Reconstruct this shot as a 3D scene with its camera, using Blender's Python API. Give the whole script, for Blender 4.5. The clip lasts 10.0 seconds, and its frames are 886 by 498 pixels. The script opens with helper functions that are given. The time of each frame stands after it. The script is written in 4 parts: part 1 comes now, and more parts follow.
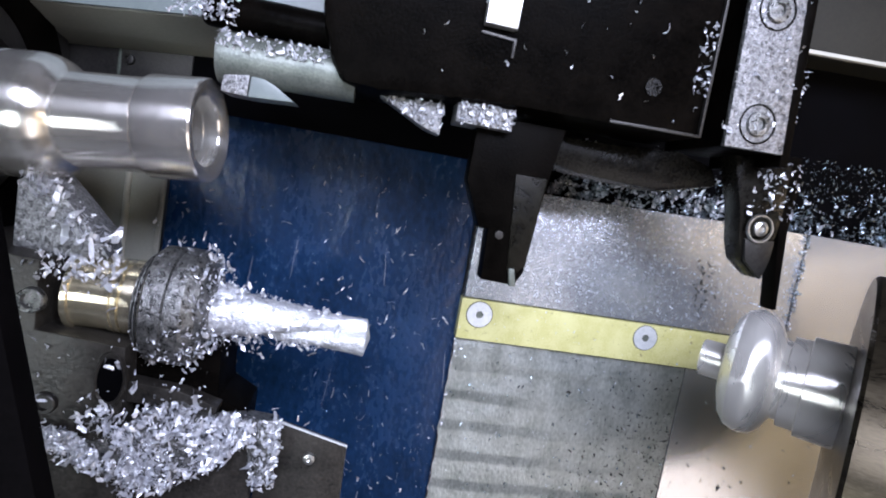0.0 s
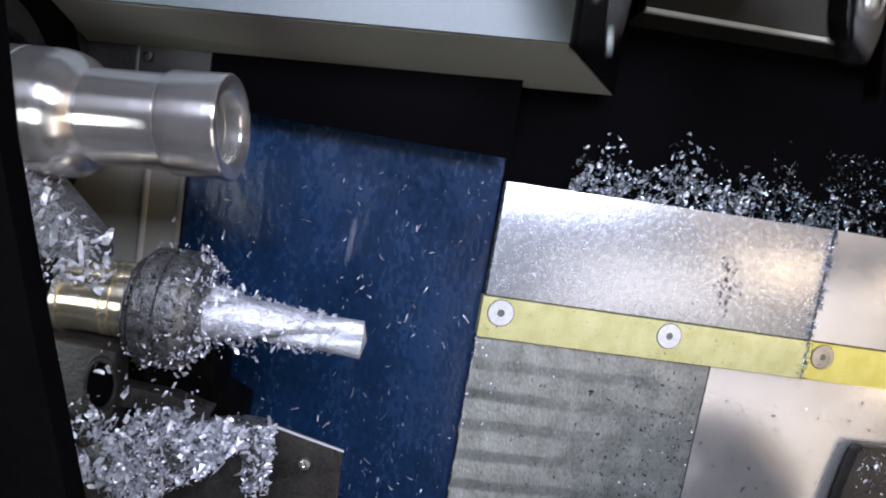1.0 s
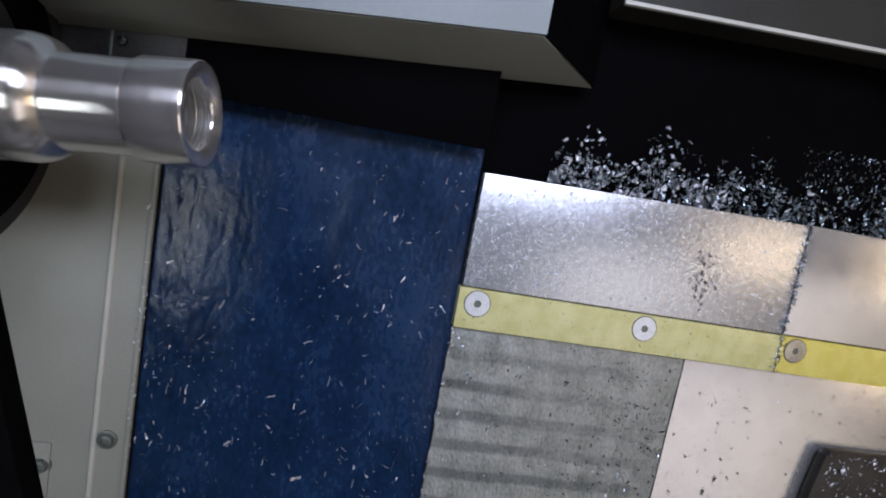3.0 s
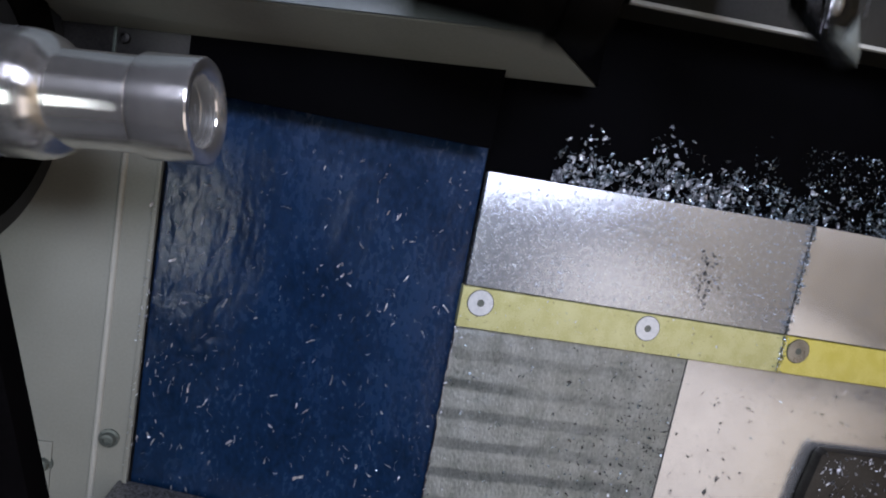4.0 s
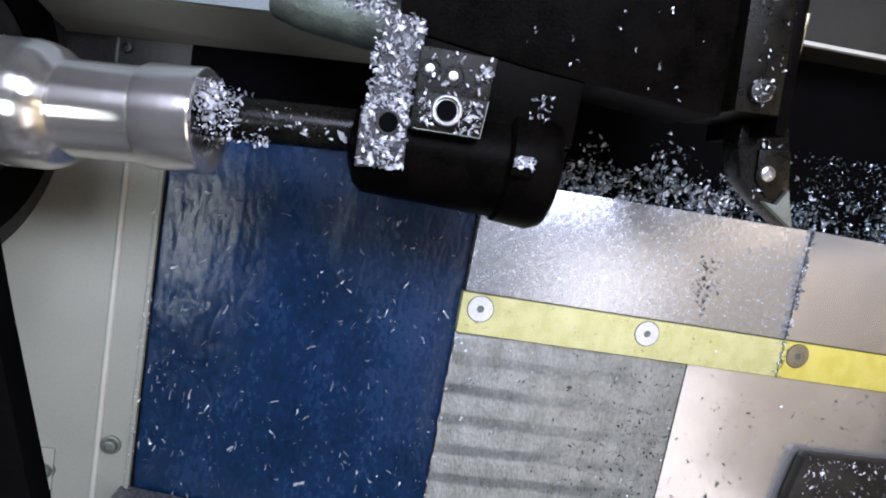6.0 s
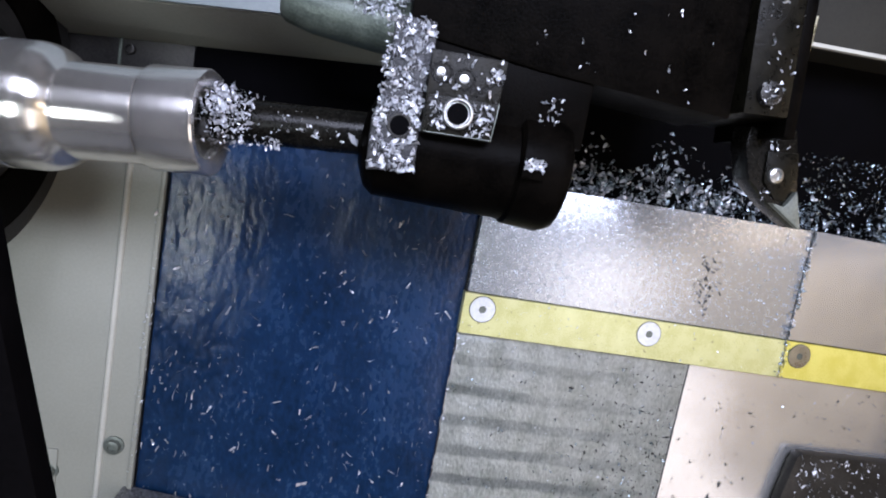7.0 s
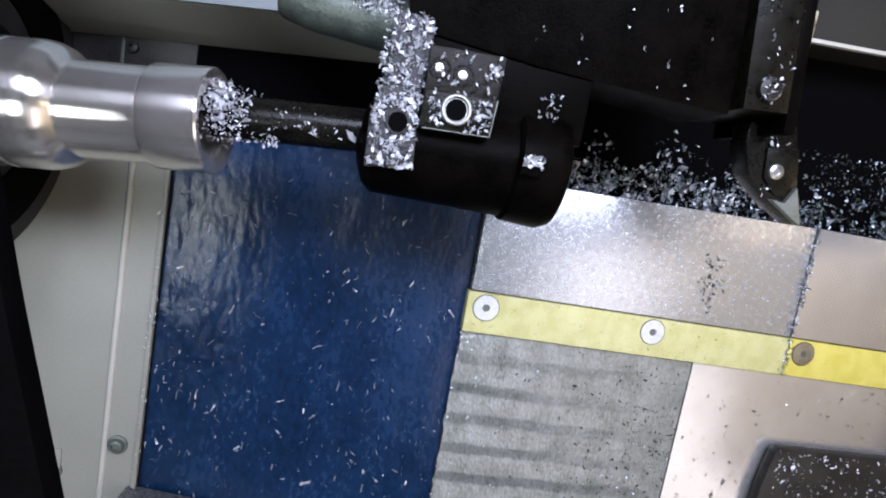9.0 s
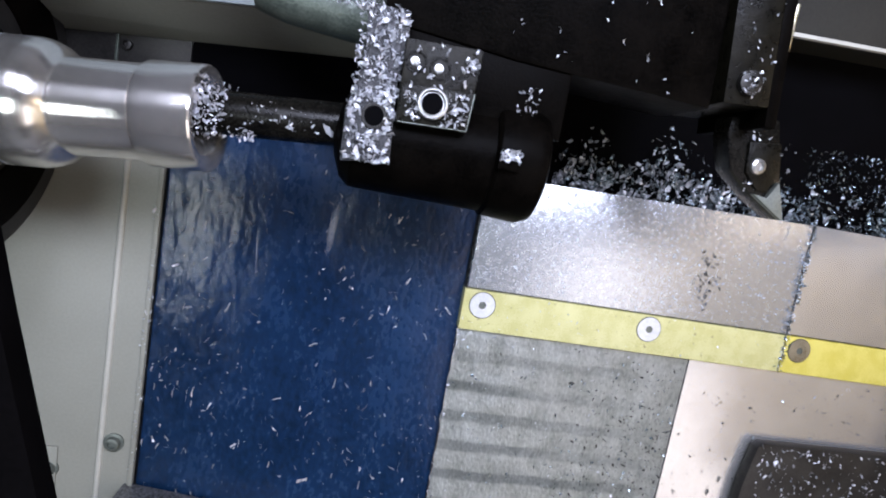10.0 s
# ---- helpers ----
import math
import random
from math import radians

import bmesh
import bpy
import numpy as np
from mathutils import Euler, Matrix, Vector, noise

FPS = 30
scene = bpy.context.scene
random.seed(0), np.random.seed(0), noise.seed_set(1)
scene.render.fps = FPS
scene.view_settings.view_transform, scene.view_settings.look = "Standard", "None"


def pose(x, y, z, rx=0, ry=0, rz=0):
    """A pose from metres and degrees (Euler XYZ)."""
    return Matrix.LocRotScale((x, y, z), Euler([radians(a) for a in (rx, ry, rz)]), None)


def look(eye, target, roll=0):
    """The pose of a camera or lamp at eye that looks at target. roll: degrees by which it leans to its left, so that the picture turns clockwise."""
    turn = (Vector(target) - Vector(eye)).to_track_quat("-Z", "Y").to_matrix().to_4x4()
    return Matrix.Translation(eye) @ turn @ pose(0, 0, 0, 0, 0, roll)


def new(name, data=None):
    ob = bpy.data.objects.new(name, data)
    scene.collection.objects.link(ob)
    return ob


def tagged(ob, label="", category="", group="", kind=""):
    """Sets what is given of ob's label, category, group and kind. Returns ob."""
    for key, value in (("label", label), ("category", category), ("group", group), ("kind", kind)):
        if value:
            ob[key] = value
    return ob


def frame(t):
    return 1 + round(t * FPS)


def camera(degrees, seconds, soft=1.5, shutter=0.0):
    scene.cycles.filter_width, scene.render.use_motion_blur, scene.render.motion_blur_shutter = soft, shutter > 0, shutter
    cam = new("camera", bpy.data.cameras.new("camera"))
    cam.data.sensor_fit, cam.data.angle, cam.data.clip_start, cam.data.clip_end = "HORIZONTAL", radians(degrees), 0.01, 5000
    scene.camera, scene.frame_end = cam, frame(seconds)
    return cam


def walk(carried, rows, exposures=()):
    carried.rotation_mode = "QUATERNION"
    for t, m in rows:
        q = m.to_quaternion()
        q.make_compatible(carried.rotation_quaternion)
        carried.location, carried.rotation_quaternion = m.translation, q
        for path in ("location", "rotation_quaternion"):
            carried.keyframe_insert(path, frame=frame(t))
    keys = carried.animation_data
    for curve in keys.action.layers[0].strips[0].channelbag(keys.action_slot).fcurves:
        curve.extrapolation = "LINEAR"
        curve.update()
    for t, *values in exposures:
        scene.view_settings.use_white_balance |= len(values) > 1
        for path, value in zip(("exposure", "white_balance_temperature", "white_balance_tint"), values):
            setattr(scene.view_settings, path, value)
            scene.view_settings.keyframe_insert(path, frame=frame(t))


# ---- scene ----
cam = camera(79.06, 10.0, soft=2.0, shutter=0.5)
walk(cam, [
    (0.0, pose(-0.0638, -0.3545, 1.3253, 58.249, -11.875, -2.274)),
    (0.5, pose(-0.0672, -0.3516, 1.3251, 57.787, -11.453, -1.831)),
    (1.0, pose(-0.0742, -0.3492, 1.3194, 57.992, -11.287, -1.888)),
    (1.5, pose(-0.0692, -0.3504, 1.3208, 57.580, -11.710, -2.029)),
    (2.0, pose(-0.0623, -0.3490, 1.3233, 57.338, -12.168, -2.146)),
    (2.5, pose(-0.0610, -0.3504, 1.3234, 57.025, -12.196, -2.065)),
    (4.0, pose(-0.0647, -0.3496, 1.3210, 56.951, -12.468, -2.033)),
    (4.5, pose(-0.0655, -0.3497, 1.3236, 57.117, -12.351, -1.990)),
    (5.0, pose(-0.0644, -0.3496, 1.3234, 57.242, -12.303, -1.857)),
    (5.5, pose(-0.0640, -0.3502, 1.3238, 57.366, -12.284, -2.018)),
    (7.0, pose(-0.0657, -0.3507, 1.3246, 57.346, -12.184, -2.000)),
    (7.5, pose(-0.0656, -0.3498, 1.3273, 57.363, -12.101, -2.021)),
    (8.0, pose(-0.0679, -0.3512, 1.3247, 57.481, -12.137, -2.028)),
    (8.5, pose(-0.0677, -0.3507, 1.3239, 57.368, -12.139, -1.974)),
    (9.0, pose(-0.0681, -0.3504, 1.3232, 57.274, -12.051, -2.076)),
    (9.5, pose(-0.0673, -0.3509, 1.3237, 57.268, -12.035, -2.054)),
    (10.0, pose(-0.0659, -0.3499, 1.3238, 56.972, -12.062, -2.196)),
], exposures=[(0.0, 0.7), (0.5, 0.66), (0.7, 0.5), (1.0, 0.2), (1.5, -0.03), (2.0, -0.15), (2.4, -0.4), (3.9, -0.45), (4.2, -0.2), (4.6, 0.05), (5.3, 0.45), (10.0, 0.47)])

# ---- light ----
world = bpy.data.worlds.new("world")
scene.world = world
world.use_nodes = True
world.node_tree.nodes["Background"].inputs[0].default_value = (0.55, 0.6, 0.7, 1)
world.node_tree.nodes["Background"].inputs[1].default_value = 0.05

# Bed space: x along the spindle, y away from the operator, z up the slanted bed.
BED = pose(0, 0, 1.1, -25, 0, 0)


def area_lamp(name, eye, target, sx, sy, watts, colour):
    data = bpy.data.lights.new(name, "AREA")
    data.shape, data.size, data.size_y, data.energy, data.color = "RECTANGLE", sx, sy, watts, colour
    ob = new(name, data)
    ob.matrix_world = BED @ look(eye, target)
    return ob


area_lamp("work_lamp", (0.04, -0.84, 0.465), (0.0, 0.0, -0.02), 0.80, 0.32, 13.0, (0.715, 0.765, 1.0))
# Four added fills with no seen source, for sheen and tint on the metal.
area_lamp("front_fill", (0.59, -0.99, -0.38), (0.59, 0.0, -0.38), 0.62, 0.72, 2.25, (1.0, 0.91, 0.92))
area_lamp("left_fill", (-0.485, -0.99, -0.15), (-0.485, 0.0, -0.15), 0.25, 0.32, 2.7, (0.84, 0.93, 1.0))
area_lamp("right_fill", (1.085, -0.99, -0.38), (1.085, 0.0, -0.38), 0.37, 0.72, 1.1, (1.0, 0.86, 0.74))
area_lamp("warm_side_fill", (0.95, -0.55, 0.10), (0.20, 0.0, 0.0), 0.16, 0.30, 1.0, (1.0, 0.76, 0.52))

# ---- materials ----


def material(name, a, b, metal=0.0, rough=0.5, rough2=None, scale=60.0, fine=900.0, bump=0.15, stretch=(1, 1, 1), spots=0.0, spot_colour=(0.02, 0.02, 0.02), spot_scale=260.0, coat=0.0, spec=0.5, brushed=0.0, vary=0.0):
    m = bpy.data.materials.new(name)
    m.use_nodes = True
    nt = m.node_tree
    p = nt.nodes["Principled BSDF"]
    tc = nt.nodes.new("ShaderNodeTexCoord")
    mp = nt.nodes.new("ShaderNodeMapping")
    mp.inputs["Scale"].default_value = stretch
    nt.links.new(tc.outputs["Object"], mp.inputs["Vector"])

    def tex(s, detail):
        n = nt.nodes.new("ShaderNodeTexNoise")
        n.inputs["Scale"].default_value, n.inputs["Detail"].default_value = s, detail
        nt.links.new(mp.outputs["Vector"], n.inputs["Vector"])
        return n

    def ramp(node, lo, hi):
        r = nt.nodes.new("ShaderNodeMapRange")
        r.inputs["From Min"].default_value, r.inputs["From Max"].default_value = lo, hi
        nt.links.new(node.outputs[0], r.inputs["Value"])
        return r

    large, small = tex(scale, 5), tex(fine, 4)
    mixed = nt.nodes.new("ShaderNodeMath")
    mixed.operation = "MULTIPLY_ADD"
    mixed.inputs[1].default_value = 0.45
    nt.links.new(small.outputs[0], mixed.inputs[0])
    half = nt.nodes.new("ShaderNodeMath")
    half.operation = "MULTIPLY"
    half.inputs[1].default_value = 0.55
    nt.links.new(large.outputs[0], half.inputs[0])
    nt.links.new(half.outputs[0], mixed.inputs[2])
    f = ramp(mixed, 0.36, 0.64)
    mix = nt.nodes.new("ShaderNodeMix")
    mix.data_type = "RGBA"
    mix.inputs[6].default_value, mix.inputs[7].default_value = (*a, 1), (*b, 1)
    nt.links.new(f.outputs[0], mix.inputs[0])
    colour = mix.outputs[2]
    if spots:
        sp = ramp(tex(spot_scale, 2), 0.72 - spots, 0.76 - spots)
        over = nt.nodes.new("ShaderNodeMix")
        over.data_type = "RGBA"
        over.inputs[7].default_value = (*spot_colour, 1)
        nt.links.new(sp.outputs[0], over.inputs[0])
        nt.links.new(colour, over.inputs[6])
        colour = over.outputs[2]
    nt.links.new(colour, p.inputs["Base Color"])
    rr = ramp(mixed, 0.3, 0.7)
    rr.inputs["To Min"].default_value = rough
    rr.inputs["To Max"].default_value = rough if rough2 is None else rough2
    nt.links.new(rr.outputs[0], p.inputs["Roughness"])
    p.inputs["Metallic"].default_value = metal
    p.inputs["Specular IOR Level"].default_value = spec
    p.inputs["Coat Weight"].default_value = coat
    p.inputs["Coat Roughness"].default_value = 0.12
    if brushed:
        # lathe marks run round the x axis, so the gloss spreads along it
        tn = nt.nodes.new("ShaderNodeTangent")
        tn.direction_type, tn.axis = "RADIAL", "X"
        nt.links.new(tn.outputs[0], p.inputs["Tangent"])
        p.inputs["Anisotropic"].default_value = brushed
        p.inputs["Anisotropic Rotation"].default_value = 0.25
    if vary:
        # each loose sliver has its own tone
        geo = nt.nodes.new("ShaderNodeNewGeometry")
        tone = nt.nodes.new("ShaderNodeMix")
        tone.data_type = "RGBA"
        tone.inputs[6].default_value = (*[v * (1 - vary) for v in a], 1)
        nt.links.new(geo.outputs["Random Per Island"], tone.inputs[0])
        nt.links.new(colour, tone.inputs[7])
        nt.links.new(tone.outputs[2], p.inputs["Base Color"])
    if bump:
        bn = nt.nodes.new("ShaderNodeBump")
        bn.inputs["Strength"].default_value, bn.inputs["Distance"].default_value = bump, 0.0015
        nt.links.new(mixed.outputs[0], bn.inputs["Height"])
        nt.links.new(bn.outputs[0], p.inputs["Normal"])
    return m


M = {
    "plate": material("wet_sheet_steel", (0.48, 0.51, 0.555), (0.66, 0.68, 0.71), 0.75, 0.16, 0.32, 200, 900, 0.32),
    "smooth_plate": material("clean_sheet_steel", (0.52, 0.51, 0.495), (0.62, 0.61, 0.59), 0.75, 0.17, 0.28, 30, 900, 0.14),
    "tan_mirror_wall": material("tan_mirror_paint", (0.46, 0.36, 0.20), (0.54, 0.43, 0.25), 0.0, 0.5, 0.6, 8, 100, 0.05),
    "housing_steel": material("dark_oily_steel", (0.035, 0.029, 0.020), (0.075, 0.062, 0.042), 0.9, 0.22, 0.40, 40, 600, 0.1, stretch=(0.5, 0.5, 3), spec=0.2),
    "held": material("bright_flanged_metal", (0.80, 0.77, 0.73), (0.88, 0.85, 0.80), 0.70, 0.24, 0.32, 10, 60, 0.0, stretch=(4, 0.5, 0.5), brushed=0.9),
    "ribbed": material("worn_ribbed_steel", (0.38, 0.41, 0.38), (0.68, 0.70, 0.67), 0.55, 0.26, 0.5, 60, 420, 0.9, stretch=(1, 1, 0.6)),
    "yellow": material("yellow_wiper", (0.50, 0.47, 0.19), (0.62, 0.59, 0.29), 0.0, 0.20, 0.36, 60, 900, 0.15, spots=0.03, spot_colour=(0.3, 0.26, 0.12)),
    "bright_yellow": material("bright_yellow_wiper", (0.56, 0.47, 0.08), (0.66, 0.57, 0.14), 0.0, 0.20, 0.34, 60, 900, 0.12),
    "oily_casting": material("oily_grey_casting", (0.012, 0.011, 0.010), (0.040, 0.036, 0.031), 0.3, 0.24, 0.48, 60, 500, 0.5, spec=0.3),
    "nut": material("oily_nut_steel", (0.03, 0.032, 0.032), (0.30, 0.30, 0.29), 0.8, 0.2, 0.45, 260, 900, 1.0),
    "screw": material("screw_steel", (0.58, 0.60, 0.62), (0.78, 0.79, 0.80), 0.35, 0.3, 0.42, 300, 2000, 0.05),
    "dark_gap": material("dark_gap", (0.02, 0.02, 0.02), (0.05, 0.045, 0.04), 0.0, 0.7, 0.8, 300, 2000, 0.1),
    "blue": material("navy_cover", (0.006, 0.026, 0.075), (0.0165, 0.062, 0.170), 0.0, 0.14, 0.34, 22, 260, 0.7, stretch=(1, 1, 0.6), spec=0.65),
    "grey_paint": material("grey_green_paint", (0.25, 0.248, 0.21), (0.29, 0.288, 0.245), 0.0, 0.42, 0.55, 14, 500, 0.06),
    "pale_paint": material("pale_grey_paint", (0.125, 0.15, 0.15), (0.155, 0.18, 0.178), 0.0, 0.3, 0.45, 14, 400, 0.08),
    # near-black that stands in for shade in recesses, gaps and holes
    "shade_black": material("black_for_shade", (0.0004, 0.0004, 0.0007), (0.0014, 0.0013, 0.0018), 0.0, 0.6, 0.8, 40, 500, 0.2, spec=0.03),
    "black_steel": material("blackened_steel", (0.0008, 0.0007, 0.0006), (0.0029, 0.0023, 0.0018), 0.0, 0.26, 0.5, 60, 700, 0.25, spec=0.016),
    "brown_steel": material("oily_brown_steel", (0.0022, 0.002, 0.0015), (0.0095, 0.0085, 0.0055), 0.2, 0.2, 0.46, 160, 900, 0.35, spec=0.12),
    "turned": material("turned_aluminium", (0.85, 0.815, 0.765), (0.90, 0.865, 0.815), 0.90, 0.20, 0.25, 10, 60, 0.0, stretch=(5, 0.4, 0.4), brushed=0.92),
    # grey of the beam's underside, set by the light that face gets
    "beam_under": material("light_toned_underside", (0.19, 0.188, 0.155), (0.24, 0.236, 0.198), 0.0, 0.5, 0.6, 14, 500, 0.06),
    # panel paint darkened to put the tool slide's shade into its colour
    "panel_in_shade": material("shade_darkened_paint", (0.017, 0.0165, 0.014), (0.027, 0.026, 0.021), 0.0, 0.4, 0.5, 14, 500, 0.06, spec=0.25),
    "satin": material("satin_turned_metal", (0.66, 0.65, 0.62), (0.84, 0.82, 0.79), 0.85, 0.28, 0.42, 30, 700, 0.05, stretch=(14, 0.4, 0.4)),
    "caked": material("bright_chip_caked_steel", (0.03, 0.03, 0.032), (0.36, 0.36, 0.365), 0.5, 0.3, 0.5, 420, 900, 1.0),
    "gloss_black": material("glossy_black_steel", (0.0018, 0.0018, 0.0018), (0.009, 0.008, 0.006), 0.1, 0.16, 0.36, 60, 600, 0.2, spec=0.14),
    "bead": material("cream_paint", (0.42, 0.41, 0.36), (0.5, 0.49, 0.43), 0.0, 0.35, 0.5, 30, 500, 0.05),
    "green_steel": material("dull_green_tool_body", (0.045, 0.056, 0.046), (0.12, 0.14, 0.115), 0.4, 0.3, 0.5, 60, 700, 0.4),
    "drill": material("packed_drill", (0.42, 0.43, 0.47), (0.90, 0.91, 0.94), 0.6, 0.25, 0.5, 260, 1100, 1.2, stretch=(0.45, 1, 1)),
    "bright_chunk": material("tan_reflector_paint", (0.74, 0.50, 0.21), (0.84, 0.60, 0.29), 0.0, 0.4, 0.6, 10, 300, 0.2),
    "bore": material("bored_aluminium", (0.70, 0.69, 0.66), (0.85, 0.84, 0.80), 0.88, 0.20, 0.30, 30, 400, 0.01, stretch=(5, 0.4, 0.4), brushed=0.5),
    "chuck": material("dark_chuck", (0.02, 0.019, 0.018), (0.05, 0.047, 0.043), 0.6, 0.35, 0.5, 40, 600, 0.15),
    "chip": material("aluminium_chips", (0.74, 0.76, 0.82), (0.93, 0.93, 0.97), 0.55, 0.30, 0.50, 200, 2000, 0.1, vary=0.5),
    "bead_chip": material("wet_chip_beads", (0.62, 0.66, 0.74), (0.86, 0.88, 0.93), 0.25, 0.22, 0.4, 200, 2000, 0.1),
    "dull_chip": material("wet_dull_chips", (0.26, 0.32, 0.36), (0.66, 0.74, 0.78), 0.9, 0.16, 0.36, 200, 2000, 0.1, vary=0.5),
    "brass": material("brassy_sleeve", (0.70, 0.62, 0.44), (0.90, 0.82, 0.62), 0.92, 0.17, 0.28, 30, 200, 0.01, stretch=(6, 0.4, 0.4), brushed=0.9),
    "steel": material("tool_steel", (0.35, 0.35, 0.34), (0.6, 0.6, 0.58), 0.95, 0.22, 0.4, 60, 900, 0.15),
    "speckled": material("oily_dark_steel", (0.003, 0.003, 0.004), (0.05, 0.05, 0.055), 0.4, 0.25, 0.5, 300, 900, 0.9),
    "grey_steel": material("grey_tool_body", (0.10, 0.115, 0.10), (0.20, 0.215, 0.19), 0.5, 0.35, 0.5, 60, 700, 0.3),
    "wall": material("enclosure_grey", (0.10, 0.102, 0.11), (0.13, 0.132, 0.14), 0.0, 0.5, 0.6, 8, 100, 0.05),
    "fill_wall": material("pale_fill_wall_paint", (0.46, 0.48, 0.50), (0.54, 0.56, 0.57), 0.0, 0.4, 0.55, 8, 100, 0.05),
    "frame_black": material("black_rubber", (0.0008, 0.0006, 0.0007), (0.002, 0.0016, 0.0018), 0.0, 0.7, 0.9, 40, 600, 0.1, spec=0.03),
    "insert": material("carbide_insert", (0.6, 0.52, 0.28), (0.8, 0.75, 0.55), 0.9, 0.2, 0.35, 200, 2000, 0.1),
}

# ---- building helpers ----
ORIGIN = {}


def structure(name, bm, mat, label, category):
    ob = finish(name, bm, mat)
    ob.matrix_world = BED
    ORIGIN[ob] = Vector((0, 0, 0))
    return tagged(ob, label, category, kind="structure")


def finish(name, bm, mat, smooth=True):
    bmesh.ops.recalc_face_normals(bm, faces=bm.faces)
    me = bpy.data.meshes.new(name)
    bm.to_mesh(me)
    bm.free()
    me.materials.append(mat)
    if smooth:
        me.shade_smooth()
        me.set_sharp_from_angle(angle=radians(32))
    return new(name, me)


def thing(name, origin, label, category, group="", kind=""):
    ob = new(name)
    ob.empty_display_size = 0.02
    ob.matrix_world = BED @ pose(*origin)
    ORIGIN[ob] = Vector(origin)
    return tagged(ob, label, category, group, kind)


def part(name, bm, mat, parent, label=""):
    o = ORIGIN[parent]
    bmesh.ops.translate(bm, verts=bm.verts, vec=-o)
    ob = finish(name, bm, mat)
    ob.parent = parent
    ORIGIN[ob] = o
    return tagged(ob, label)


def box(x0, x1, y0, y1, z0, z1, bev=0.0008, bm=None):
    tmp = bmesh.new()
    bmesh.ops.create_cube(tmp, size=1)
    for v in tmp.verts:
        v.co = ((x0 + x1) / 2 + v.co.x * (x1 - x0), (y0 + y1) / 2 + v.co.y * (y1 - y0), (z0 + z1) / 2 + v.co.z * (z1 - z0))
    if bev:
        bmesh.ops.bevel(tmp, geom=list(tmp.edges), offset=bev, segments=2, affect="EDGES", profile=0.6)
    return merge(bm, tmp)


def merge(bm, tmp):
    if bm is None:
        return tmp
    table = {v: bm.verts.new(v.co) for v in tmp.verts}
    for f in tmp.faces:
        bm.faces.new([table[v] for v in f.verts])
    tmp.free()
    return bm


def revolve(profile, cy, cz, n=56, bm=None, wobble=0.0):
    """A body of revolution about a line along x; the profile is (x, radius) pairs."""
    bm = bm or bmesh.new()
    rings = []
    for x, r in profile:
        if r <= 0:
            rings.append([bm.verts.new((x, cy, cz))])
        else:
            rings.append([bm.verts.new((x, cy + r * math.sin(2 * math.pi * i / n), cz + r * math.cos(2 * math.pi * i / n))) for i in range(n)])
    for a, b in zip(rings, rings[1:]):
        for i in range(n):
            j = (i + 1) % n
            q = [a[i % len(a)], a[j % len(a)], b[j % len(b)], b[i % len(b)]]
            q = list(dict.fromkeys(q))
            if len(q) > 2:
                bm.faces.new(q)
    return bm


def stud(cx, cz, profile, n=28, bm=None):
    """A body of revolution about a line along y; the profile is (y, radius) pairs."""
    bm = bm or bmesh.new()
    rings = []
    for y, r in profile:
        if r <= 0:
            rings.append([bm.verts.new((cx, y, cz))])
        else:
            rings.append([bm.verts.new((cx + r * math.cos(2 * math.pi * i / n), y, cz + r * math.sin(2 * math.pi * i / n))) for i in range(n)])
    for a, b in zip(rings, rings[1:]):
        for i in range(n):
            j = (i + 1) % n
            q = list(dict.fromkeys([a[i % len(a)], a[j % len(a)], b[j % len(b)], b[i % len(b)]]))
            if len(q) > 2:
                bm.faces.new(q)
    return bm


def prism(points, y0, y1, bev=0.0006, bm=None):
    """A plate cut to an outline of (x, z) points, from y0 to y1."""
    tmp = bmesh.new()
    lo = [tmp.verts.new((x, y0, z)) for x, z in points]
    hi = [tmp.verts.new((x, y1, z)) for x, z in points]
    tmp.faces.new(lo), tmp.faces.new(hi[::-1])
    for i in range(len(points)):
        j = (i + 1) % len(points)
        tmp.faces.new((lo[i], lo[j], hi[j], hi[i]))
    if bev:
        bmesh.ops.recalc_face_normals(tmp, faces=tmp.faces)
        bmesh.ops.bevel(tmp, geom=list(tmp.edges), offset=bev, segments=2, affect="EDGES", profile=0.6)
    return merge(bm, tmp)


def tilt(bm, cx, cz, degrees):
    """Tips a part up to the right about a line along y."""
    bmesh.ops.rotate(bm, verts=bm.verts, cent=(cx, 0, cz), matrix=Euler((0, radians(-degrees), 0)).to_matrix())
    return bm


def strip_loft(sections, bm=None):
    """Joins closed outlines of equal length into one solid."""
    bm = bm or bmesh.new()
    rings = [[bm.verts.new(p) for p in s] for s in sections]
    n = len(rings[0])
    for a, b in zip(rings, rings[1:]):
        for i in range(n):
            j = (i + 1) % n
            bm.faces.new((a[i], a[j], b[j], b[i]))
    bm.faces.new(rings[0]), bm.faces.new(rings[-1][::-1])
    return bm


